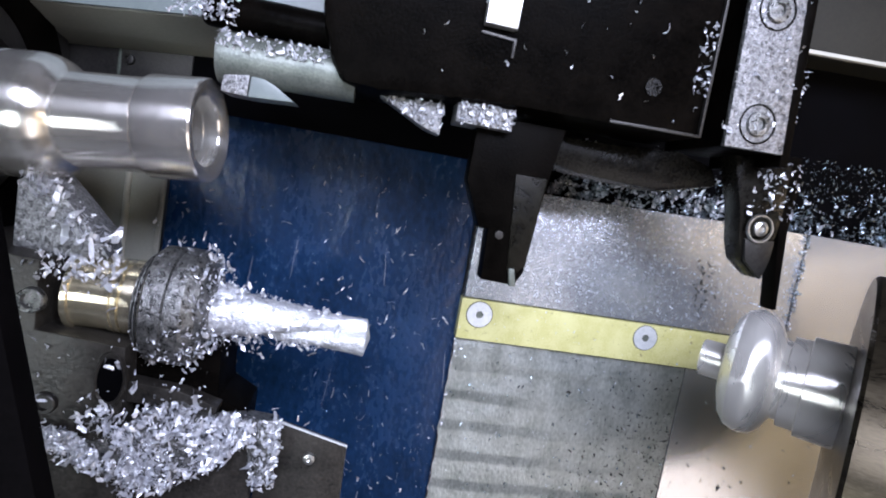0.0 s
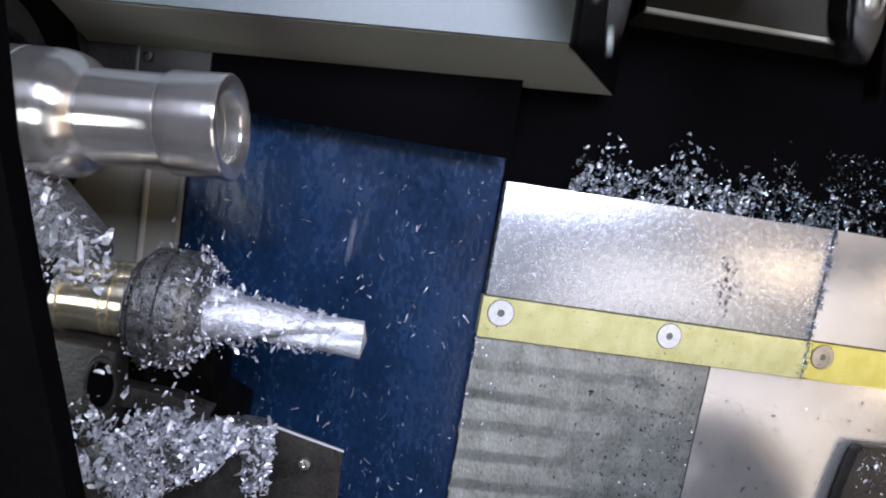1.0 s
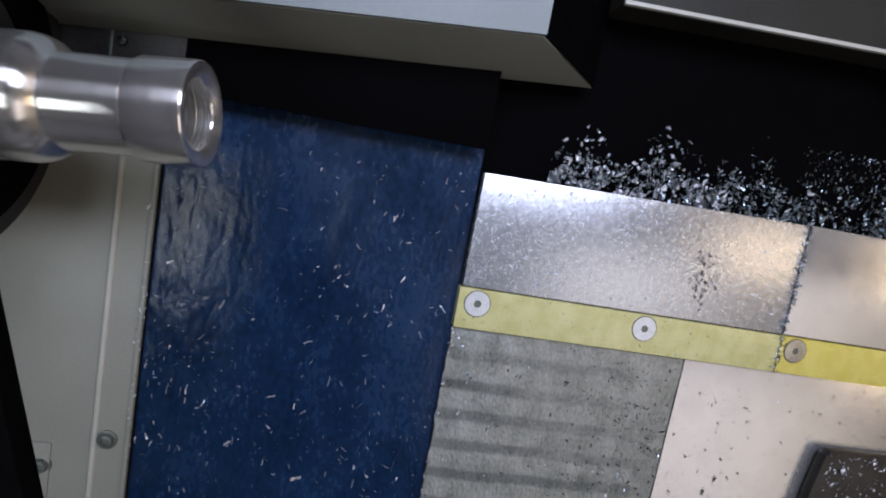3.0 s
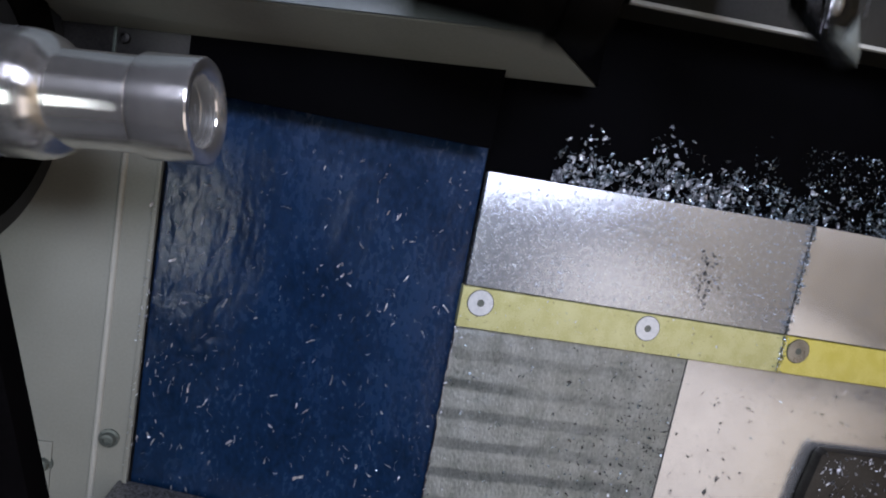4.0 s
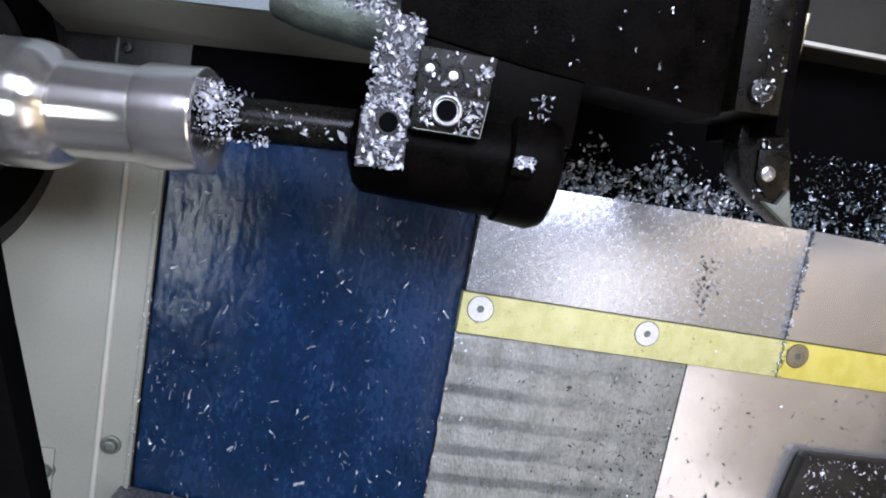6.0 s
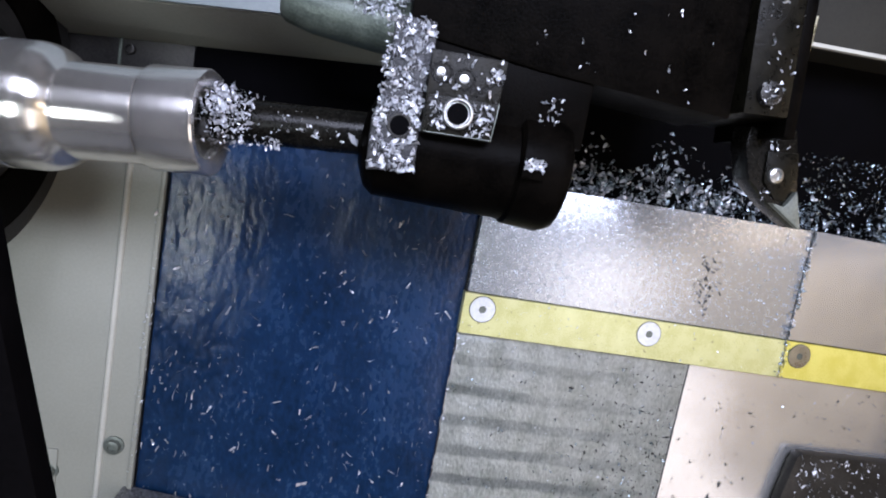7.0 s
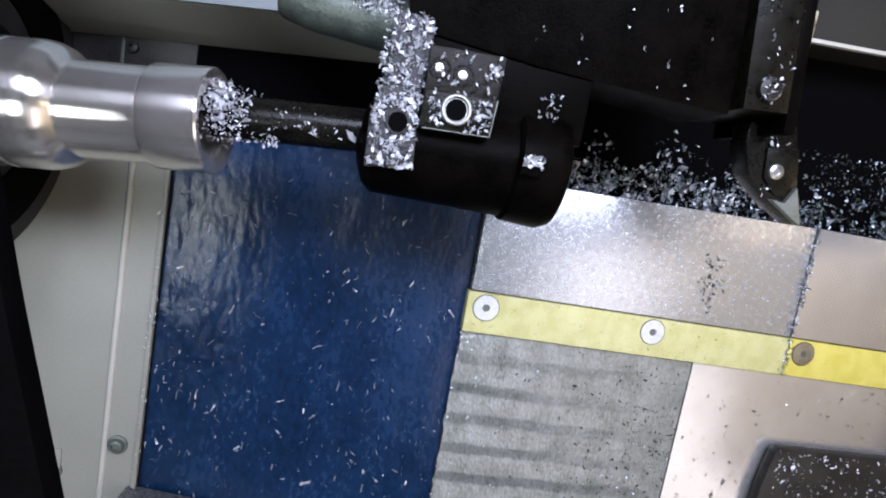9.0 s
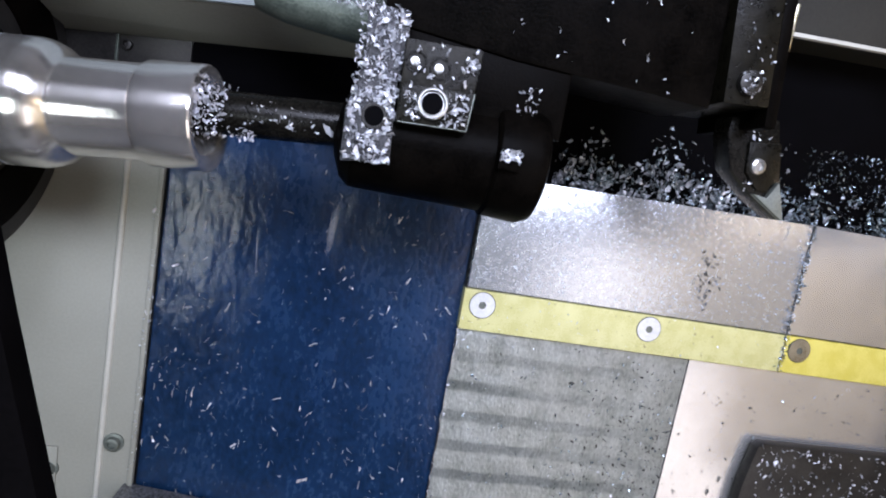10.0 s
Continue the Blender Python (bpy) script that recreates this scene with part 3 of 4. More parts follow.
    # round holder that points at the work
    part("round_holder", tilt(revolve([(-0.154, 0.0), (-0.154, 0.0090), (-0.1555, 0.0100), (-0.1550, 0.0132), (-0.1500, 0.0134), (-0.1380, 0.0122), (-0.1100, 0.0128), (-0.083, 0.0130), (-0.083, 0)], -0.105, 0.1045, 40), -0.125, 0.1045, 2.0), M["grey_steel"], s, "grey round tool holder")
    part("nose_block", prism([(-0.1500, 0.1000), (-0.1510, 0.0850), (-0.1375, 0.0846), (-0.1370, 0.0985)], -0.114, -0.094, 0.0008), M["caked"], s, "speckled pale block")
    part("nose_wedge", prism([(-0.1366, 0.0980), (-0.1371, 0.0846), (-0.1130, 0.0862), (-0.1240, 0.0930)], -0.1135, -0.094, 0.0008), M["pale_paint"], s, "pale bevelled wedge")
    part("flake_wedge", prism([(-0.0690, 0.0990), (-0.0330, 0.1010), (-0.0330, 0.0835), (-0.0430, 0.0862)], -0.1120, -0.100, 0.0010), M["caked"], s, "wedge of packed flakes")
    part("upper_bar", revolve([(-0.1670, 0.0), (-0.1670, 0.0085), (-0.1650, 0.0095), (-0.098, 0.0095), (-0.098, 0)], -0.10, 0.1288, 24), M["black_steel"], s, "black bar with chips on its end")
    rng = random.Random(11)
    chips("chip_layer", scatter(rng, 170, -0.156, -0.098, 0.1075, 0.1175, lambda x, z: -0.105 - math.sqrt(max(0.0132 ** 2 - (z - 0.1045) ** 2, 0)), 0.002)
          + scatter(rng, 120, -0.024, 0.006, 0.092, 0.104, -0.1185) + scatter(rng, 90, -0.066, -0.033, 0.086, 0.101, -0.1122, 0.002, lambda x, z: 1.0 if z > 0.099 - (x + 0.0695) * 0.42 else 0.0)
          + scatter(rng, 40, -0.06, 0.11, 0.11, 0.20, -0.1255, 0.001) + scatter(rng, 60, 0.1015, 0.1110, 0.130, 0.170, -0.1255, 0.0005) + scatter(rng, 90, 0.120, 0.160, 0.107, 0.20, -0.1305, 0.001)
          + scatter(rng, 150, -0.1815, -0.1470, 0.1198, 0.1358, -0.110, 0.003) + scatter(rng, 90, 0.164, 0.194, 0.07, 0.108, -0.109, 0.002) + scatter(rng, 30, 0.1735, 0.180, 0.128, 0.16, -0.113, 0.002),
          3, 0.0015, 0.0045, M["chip"], s, "bright aluminium chips")
    return s


TURNING = build_turning_slide()


def build_boring_slide():
    """The slide with the boring bar, as it stands at work."""
    o = (0.0, -0.10, 0.16)
    s = thing("boring_slide", o, "black tool slide with boring bar and clamp, covered in chips", "tool slide")
    part("housing", prism([(-0.062, 0.128), (0.010, 0.122), (0.1235, 0.118), (0.110, 0.46), (-0.090, 0.46)], -0.122, -0.070, 0.002), M["black_steel"], s)
    part("boring_bar", tilt(revolve([(-0.165, 0.0), (-0.165, 0.0095), (-0.163, 0.0112), (-0.150, 0.0118), (-0.0600, 0.0122), (-0.06, 0)], AXIS_Y, 0.0700, 40), -0.12, 0.07, 4.6), M["gloss_black"], s, "oily black boring bar")
    part("insert", prism([(-0.1665, 0.0560), (-0.1560, 0.0560), (-0.1600, 0.0660)], -0.1135, -0.1095, 0.0004), M["chuck"], s)
    part("holder_barrel", revolve([(-0.0790, 0.0), (-0.0790, 0.0125), (-0.0745, 0.0240), (-0.0690, 0.0285), (0.0060, 0.0300), (0.0060, 0)], AXIS_Y, 0.0690, 56), M["black_steel"], s)
    part("flange", revolve([(0.0062, 0.0), (0.0062, 0.0310), (0.0080, 0.0330), (0.0290, 0.0345), (0.0350, 0.0320), (0.0372, 0.0270), (0.0372, 0)], AXIS_Y, 0.0700, 56), M["black_steel"], s, "black round flange")
    part("flange_flat", box(0.0065, 0.0185, -0.1362, -0.128, 0.0640, 0.0740, 0.0008), M["black_steel"], s, "oily ground flat")
    part("neck", box(-0.055, 0.042, -0.120, -0.075, 0.085, 0.135, 0.002), M["black_steel"], s)
    clamp = part("clamp_block", prism([(-0.0737, 0.0541), (-0.0483, 0.0580), (-0.0498, 0.0760), (-0.0508, 0.0984), (-0.0485, 0.1184), (-0.0495, 0.1330), (-0.0705, 0.1330), (-0.0698, 0.1100), (-0.0700, 0.1000), (-0.0747, 0.0810)], -0.130, -0.100, 0.001), M["speckled"], s, "steel block caked with chips")
    part("socket_rim", stud(-0.0600, 0.0790, [(-0.1300, 0.0050), (-0.1318, 0.0052), (-0.1318, 0.0062), (-0.1300, 0.0066)], 24), M["chuck"], clamp, "steel rim of the socket")
    # black disc paints the shade inside the socket
    part("socket", stud(-0.0600, 0.0790, [(-0.1308, 0.0), (-0.1308, 0.0048), (-0.128, 0.0048)], 20), M["shade_black"], clamp, "flat black disc for the socket's dark inside")
    plate = part("clamp_plate", prism([(-0.0490, 0.0778), (-0.0124, 0.0792), (-0.0108, 0.1205), (-0.0500, 0.1190)], -0.1350, -0.110, 0.001), M["brown_steel"], s, "oily steel clamp plate")
    part("plate_face", prism([(-0.0480, 0.0785), (-0.0130, 0.0798), (-0.0118, 0.0982), (-0.0485, 0.0968)], -0.1362, -0.1348, 0.0004), M["brown_steel"], plate, "oily ground face")
    part("bright_edge", prism([(-0.0480, 0.0780), (-0.0128, 0.0793), (-0.0117, 0.0982), (-0.0122, 0.0982), (-0.0133, 0.0798), (-0.0480, 0.0785)], -0.1368, -0.1350, 0.0002), M["grey_steel"], plate, "bright thin edge line")
    part("screw", stud(-0.0323, 0.0897, [(-0.136, 0.0), (-0.136, 0.0080), (-0.1388, 0.0078), (-0.1392, 0.0072), (-0.1392, 0.0066), (-0.1368, 0.0060), (-0.1368, 0)], 28), M["steel"], plate, "steel socket screw ring")
    # the screw socket's shade is a black disc as well
    part("screw_socket", stud(-0.0323, 0.0897, [(-0.1378, 0.0), (-0.1378, 0.0054), (-0.1370, 0.0054)], 16), M["shade_black"], plate, "flat black disc for the dark of the screw socket")
    for x, z in ((-0.0318, 0.1072), (-0.0440, 0.1085)):
        part("dowel", stud(x, z, [(-0.1345, 0.0), (-0.1345, 0.0027), (-0.1358, 0.0022), (-0.1361, 0)], 16), M["steel"], plate)
        part("dowel_ring", stud(x + 0.0006, z, [(-0.1348, 0.0042), (-0.1356, 0.0046), (-0.1356, 0.0054), (-0.1348, 0.0058)], 20), M["gloss_black"], plate, "dark rim round the dowel")
    # column on the far side with its own pointed tool
    col = part("clamp_column", prism([(0.1270, 0.122), (0.1540, 0.124), (0.1400, 0.28), (0.1110, 0.28)], -0.128, -0.060, 0.001), M["brown_steel"], s, "oily brown steel column")
    for x, z in ((0.1385, 0.1345), (0.1350, 0.1930)):
        part("bolt", stud(x, z, [(-0.1275, 0.0), (-0.1275, 0.0070), (-0.1312, 0.0066), (-0.1318, 0.0036), (-0.1300, 0.0034), (-0.13, 0)], 20), M["chuck"], col, "steel bolt")
    part("side_rail", prism([(0.1560, 0.114), (0.1630, 0.114), (0.1500, 0.28), (0.1420, 0.28)], -0.126, -0.060, 0.0008), M["black_steel"], s)
    part("brass_pin", box(0.1680, 0.1702, -0.112, -0.106, 0.160, 0.188, 0.0006), M["insert"], s)
    tool = part("pointed_tool", prism([(0.1500, 0.121), (0.1815, 0.1244), (0.1905, 0.0930), (0.1982, 0.0656), (0.1972, 0.0650), (0.1762, 0.0759), (0.1572, 0.0897), (0.1503, 0.1086)], -0.104, -0.088, 0.0012), M["gloss_black"], s, "black tool with a pale triangular insert")
    part("insert", prism([(0.1890, 0.0874), (0.1972, 0.0654), (0.1960, 0.0650), (0.1735, 0.0778), (0.1830, 0.0768)], -0.1075, -0.1035, 0.0005), M["grey_steel"], tool, "pale triangular insert tip")
    part("insert_seat", prism([(0.1640, 0.1080), (0.1850, 0.1105), (0.1880, 0.0960), (0.1830, 0.0800), (0.1760, 0.0800), (0.1660, 0.0900)], -0.1062, -0.1038, 0.0010), M["brown_steel"], tool, "oily clamp round the screw")
    part("insert_screw", stud(0.1724, 0.0945, [(-0.1058, 0), (-0.1058, 0.0052), (-0.1078, 0.0046), (-0.1085, 0.003), (-0.107, 0.0026), (-0.107, 0)], 20), M["steel"], tool)
    part("round_holder", tilt(revolve([(-0.1330, 0.0), (-0.1330, 0.0085), (-0.1300, 0.0108), (-0.1150, 0.0138), (-0.0800, 0.0152), (-0.060, 0.0152), (-0.06, 0)], -0.090, 0.1360, 36), -0.09, 0.136, -2.0), M["green_steel"], s, "grey-green round tool holder")
    # dark disc painted for the shaded inside of the open end
    part("holder_mouth", tilt(revolve([(-0.1336, 0.0), (-0.1336, 0.0060), (-0.1315, 0.0062)], -0.090, 0.1360, 24), -0.09, 0.136, -2.0), M["dark_gap"], s, "flat dark disc for the inside of the open end")
    rng = random.Random(12)
    lump = []
    for _ in range(300):
        lump.append((rng.gauss(-0.1490, 0.0062), AXIS_Y - 0.010 - rng.random() * 0.010, rng.gauss(0.0715, 0.0058)))
    for _ in range(40):
        lump.append((rng.uniform(-0.144, -0.118), AXIS_Y - 0.010 - rng.random() * 0.004, rng.gauss(0.0580, 0.0016)))
    for _ in range(260):
        a, x = rng.uniform(0, 6.283), rng.gauss(-0.153, 0.006)
        x = min(max(x, -0.166), -0.128)
        r = 0.0118 + abs(rng.gauss(0, 0.0035)) * (1.0 if x < -0.14 else 0.4)
        lump.append((x, AXIS_Y - r * math.cos(a), 0.0690 + r * math.sin(a)))
    chips("chip_clump", lump, 5, 0.0014, 0.0036, M["chip"], s, "clump of bright chips round the bar tip")
    front = lambda x, z: AXIS_Y - math.sqrt(max(0.0123 ** 2 - (z - 0.0675) ** 2, 0)) - 0.0003
    clear = lambda x, z: 0.0 if (x + 0.0600) ** 2 + (z - 0.0790) ** 2 < 0.0065 ** 2 else 0.15 + max(0.0, 0.6 + 1.2 * noise.noise((x * 160, z * 160, 4.0)))
    chips("chip_cake", scatter(rng, 420, -0.0730, -0.0495, 0.056, 0.133, -0.1303, 0.0012, clear), 18, 0.0014, 0.0046, M["chip"], s, "bright chips caked on the clamp block", 0.45, 1.3)
    chips("chip_layer", scatter(rng, 60, -0.128, -0.078, 0.0640, 0.0790, front, 0.001) + scatter(rng, 80, -0.130, -0.078, 0.0745, 0.0795, front, 0.001) + scatter(rng, 240, -0.0735, -0.0490, 0.056, 0.133, -0.1303, 0.0015, clear)
          + scatter(rng, 30, -0.068, -0.050, 0.088, 0.120, -0.1325, 0.003) + scatter(rng, 40, -0.047, -0.013, 0.080, 0.119, -0.1366, 0.001) + scatter(rng, 70, -0.026, -0.014, 0.080, 0.096, -0.1366, 0.001) + scatter(rng, 40, -0.046, -0.038, 0.080, 0.094, -0.1366, 0.001) + scatter(rng, 40, -0.020, -0.012, 0.108, 0.116, -0.1352, 0.001) + scatter(rng, 34, 0.014, 0.026, 0.092, 0.110, -0.121, 0.002)
          + scatter(rng, 26, 0.0, 0.115, 0.12, 0.19, -0.1225, 0.001) + scatter(rng, 60, 0.0068, 0.0182, 0.0695, 0.0745, -0.137, 0.001) + scatter(rng, 24, 0.122, 0.150, 0.126, 0.19, -0.1285, 0.001) + scatter(rng, 26, 0.1325, 0.1445, 0.1285, 0.1405, -0.132, 0.002)
          + scatter(rng, 30, 0.165, 0.198, 0.075, 0.115, -0.1045, 0.001) + scatter(rng, 220, -0.094, -0.066, 0.1360, 0.1500, -0.1045, 0.003),
          6, 0.0012, 0.0040, M["chip"], s, "bright aluminium chips")
    return s


BORING = build_boring_slide()


def build_drill_head():
    """The lower head with the drill that draws back to the left."""
    o = (-0.2, -0.10, -0.06)
    s = thing("drill_head", o, "dark lower tool head with a chip-covered twist drill", "drill head")
    cy, cz = -0.10, -0.0350
    body = part("housing", prism([(-0.420, -0.005), (-0.2240, -0.0150), (-0.2235, -0.052), (-0.1790, -0.056), (-0.1765, -0.118), (-0.1750, -0.40), (-0.420, -0.40)], -0.125, -0.055, 0.0015), M["oily_casting"], s)
    part("bolt", stud(-0.2255, -0.0363, [(-0.1245, 0.0), (-0.1245, 0.0068), (-0.1282, 0.0066), (-0.1288, 0.0060), (-0.1288, 0.0040), (-0.1262, 0.0038), (-0.1262, 0)], 24), M["nut"], body, "steel socket bolt")
    part("bolt", stud(-0.2150, -0.0905, [(-0.1245, 0.0), (-0.1245, 0.0060), (-0.1275, 0.0058), (-0.1280, 0.0052), (-0.1280, 0.0034), (-0.1258, 0.0032), (-0.1258, 0)], 24), M["chuck"], body, "dirty socket bolt")
    slot = stud(-0.1850, -0.0745, [(-0.1252, 0.0062), (-0.1262, 0.0070), (-0.1262, 0.0080), (-0.1245, 0.0086)], 28)
    bmesh.ops.scale(slot, vec=(1.0, 1.0, 1.9), verts=slot.verts, space=Matrix.Translation((0.1850, 0, 0.0745)))
    rim = part("slot_rim", slot, M["oily_casting"], body, "dark rim of the slot")
    # the slot's shaded inside is a flat black disc
    pit = stud(-0.1850, -0.0745, [(-0.1254, 0.0), (-0.1254, 0.0066)], 28)
    bmesh.ops.scale(pit, vec=(1.0, 1.0, 1.9), verts=pit.verts, space=Matrix.Translation((0.1850, 0, 0.0745)))
    part("slot_hole", pit, M["shade_black"], rim, "flat black disc for the slot's dark inside")
    part("sleeve", revolve([(-0.2160, 0), (-0.2160, 0.0205), (-0.2154, 0.0216), (-0.2126, 0.0216), (-0.2120, 0.0200), (-0.1944, 0.0198), (-0.1940, 0.0208), (-0.1922, 0.0208), (-0.1918, 0.0198), (-0.1906, 0.0198), (-0.1902, 0.0210), (-0.1884, 0.0210), (-0.1880, 0.0200), (-0.1866, 0.0212), (-0.1780, 0.0212), (-0.1780, 0)], cy, cz, 56), M["brass"], s, "bright brass-coloured sleeve")
    part("collet_nut", revolve([(-0.1796, 0), (-0.1796, 0.0225), (-0.1788, 0.0265), (-0.1780, 0.0265), (-0.1772, 0.0235), (-0.1764, 0.0285), (-0.1756, 0.0285), (-0.1748, 0.0255), (-0.1738, 0.0310), (-0.1720, 0.0328), (-0.1616, 0.0333), (-0.1610, 0.0318), (-0.1600, 0.0318), (-0.1594, 0.0333), (-0.1522, 0.0330), (-0.1460, 0.0285), (-0.1422, 0.0190), (-0.1422, 0)], cy, cz - 0.001, 56), M["nut"], s, "oily steel collet nut with a grooved collar")
    # twist drill
    bm = bmesh.new()
    n, steps = 36, 46
    rings = []
    for i in range(steps + 1):
        f = i / steps
        x = -0.150 + f * 0.0945
        big = 0.0158 - 0.0058 * min(f / 0.7, 1) + 0.0012 * max(0.0, f - 0.7) / 0.3
        ring = []
        for k in range(n):
            a = 2 * math.pi * k / n
            flute = 0.52 + 0.48 * min(1.0, abs(math.sin(a - f * 3.4 + 0.9)) * 1.6) + 0.05 * noise.noise((x * 300, math.sin(a) * 3, math.cos(a) * 3)) * (1.2 - f)
            ring.append(bm.verts.new((x, cy + big * flute * math.sin(a), cz - 0.0062 * f + big * flute * math.cos(a))))
        rings.append(ring)
    for a, b in zip(rings, rings[1:]):
        for k in range(n):
            bm.faces.new((a[k], a[(k + 1) % n], b[(k + 1) % n], b[k]))
    tip = bm.verts.new((-0.0525, cy, cz - 0.0062))
    for k in range(n):
        bm.faces.new((rings[-1][k], rings[-1][(k + 1) % n], tip))
    part("drill", bm, M["drill"], s, "bright twist drill packed with chips")
    part("lower_block", prism([(-0.1850, -0.056), (-0.1345, -0.058), (-0.1330, -0.084), (-0.1180, -0.092), (-0.1180, -0.40), (-0.176, -0.40)], -0.110, -0.070, 0.0012), M["black_steel"], s, "black block under the drill")
    part("ledge", prism([(-0.1780, -0.0760), (-0.1500, -0.0790), (-0.1300, -0.0855), (-0.1310, -0.0900), (-0.1780, -0.0880)], -0.120, -0.108, 0.0010), M["oily_casting"], s, "oily ledge above the chips")
    face = part("guard_plate", prism([(-0.0969, -0.0916), (-0.0564, -0.1026), (-0.0526, -0.30), (-0.1060, -0.30), (-0.1060, -0.0960)], -0.1160, -0.1122, 0.0008), M["oily_casting"], s, "dark grey bent guard plate")
    part("bright_edge", prism([(-0.0969, -0.0908), (-0.0562, -0.1018), (-0.0562, -0.1027), (-0.0969, -0.0918)], -0.1174, -0.1158, 0.0002), M["screw"], face)
    part("bolt", stud(-0.0770, -0.1120, [(-0.1158, 0), (-0.1158, 0.0036), (-0.1180, 0.0032), (-0.1184, 0.0014), (-0.117, 0.0)], 14), M["steel"], face)
    tops = ((-0.226, -0.2114, -0.192, -0.1788, -0.1661, -0.1526, -0.1374, -0.1144, -0.0964), (-0.100, -0.1026, -0.1066, -0.0989, -0.0864, -0.0801, -0.0878, -0.0835, -0.0847))
    lows = ((-0.226, -0.2077, -0.1906, -0.1755, -0.1528, -0.1257, -0.1125, -0.1090, -0.0964), (-0.104, -0.1146, -0.1223, -0.1337, -0.1315, -0.1124, -0.0960, -0.1230, -0.1235))

    def heap_edges(x):
        return float(np.interp(x - 0.002, *tops)), float(np.interp(x - 0.002, *lows))

    xs = [-0.222 + 0.125 * k / 24 for k in range(25)]
    mound = [(x, heap_edges(x)[0] - 0.003) for x in xs] + [(x, heap_edges(x)[1] + 0.002) for x in reversed(xs)]
    part("chip_bed", prism(mound, -0.1270, -0.1165, 0.0), M["nut"], s, "packed grey chips")
    part("chip_tray", prism([(-0.240, -0.112), (-0.2080, -0.1150), (-0.1750, -0.1345), (-0.1260, -0.1150), (-0.1080, -0.1000), (-0.1010, -0.30), (-0.240, -0.30)], -0.1240, -0.1165, 0.0010), M["oily_casting"], s, "oily casting under the chips")
    rng = random.Random(13)
    spots = []
    while len(spots) < 640:
        a, x = rng.uniform(0, 6.283), rng.uniform(-0.177, -0.140)
        if rng.random() > (0.16 + 0.55 * max(0.0, -math.sin(a))) * (0.35 + 0.65 * (x + 0.186) / 0.046) + 0.5 * max(0.0, (x + 0.156) / 0.016):
            continue
        r = 0.0335 + rng.gauss(0, 0.001) if x < -0.152 else 0.0335 - (x + 0.152) * 0.9
        spots.append((x + 0.0025, cy - r * math.cos(a), cz + r * math.sin(a)))
    for _ in range(1500):
        a = rng.uniform(0, 6.283)
        f = rng.random() ** 2.0
        x = -0.154 + f * 0.084
        r = 0.0140 - f * 0.0052 + abs(rng.gauss(0, 0.0034)) * (1.05 - f) * (2.1 if math.sin(a) < 0 else 0.7)
        spots.append((x, cy - r * math.cos(a), cz - 0.005 * f + r * math.sin(a)))
    chips("chip_layer", spots, 8, 0.0012, 0.0050, M["chip"], s, "bright aluminium chips packed on the drill", 0.7, 0.8)
    heap = []
    while len(heap) < 3000:
        x = rng.uniform(-0.224, -0.0935)
        hi, lo = heap_edges(x)
        z = lo + (hi - lo) * rng.random() + rng.gauss(0, 0.0016)
        if rng.random() < 0.75 + 1.3 * noise.noise((x * 70, z * 70, 3.3)):
            heap.append((x, -0.1275 - rng.random() * 0.006, z))
    heap += scatter(rng, 60, -0.24, -0.18, -0.11, 0.0, -0.1258, 0.001) + scatter(rng, 160, -0.225, -0.185, -0.024, -0.010, -0.122, 0.008) + scatter(rng, 40, -0.178, -0.135, -0.090, -0.062, -0.1205, 0.002)
    heap += [(rng.gauss(-0.1850, 0.005), -0.1268 - rng.random() * 0.003, rng.gauss(-0.0940, 0.0055)) for _ in range(90)]
    chips("swarf", heap, 9, 0.0011, 0.0056, M["chip"], s, "heap of bright aluminium chips", 0.6)
    wad = []
    for _ in range(240):
        f = rng.random()
        wad.append((-0.236 + f * 0.034 + rng.gauss(0, 0.004), -0.105 + rng.gauss(0, 0.006), 0.022 - f * 0.036 + rng.gauss(0, 0.004)))
    part("wad_core", prism([(-0.2480, 0.0220), (-0.2360, 0.0290), (-0.2060, -0.0020), (-0.2030, -0.0160), (-0.2480, -0.0160)], -0.108, -0.080, 0.003), M["caked"], s, "crumpled metal wrapped in chips")
    chips("chip_ribbon", wad[:36], 19, 0.010, 0.024, M["chip"], s, "folded bright ribbons of metal", 0.9, 0.45)
    chips("chip_wad", wad, 10, 0.0015, 0.008, M["chip"], s, "tangled wad of chips", 0.7, 0.7)
    return s


DRILL = build_drill_head()


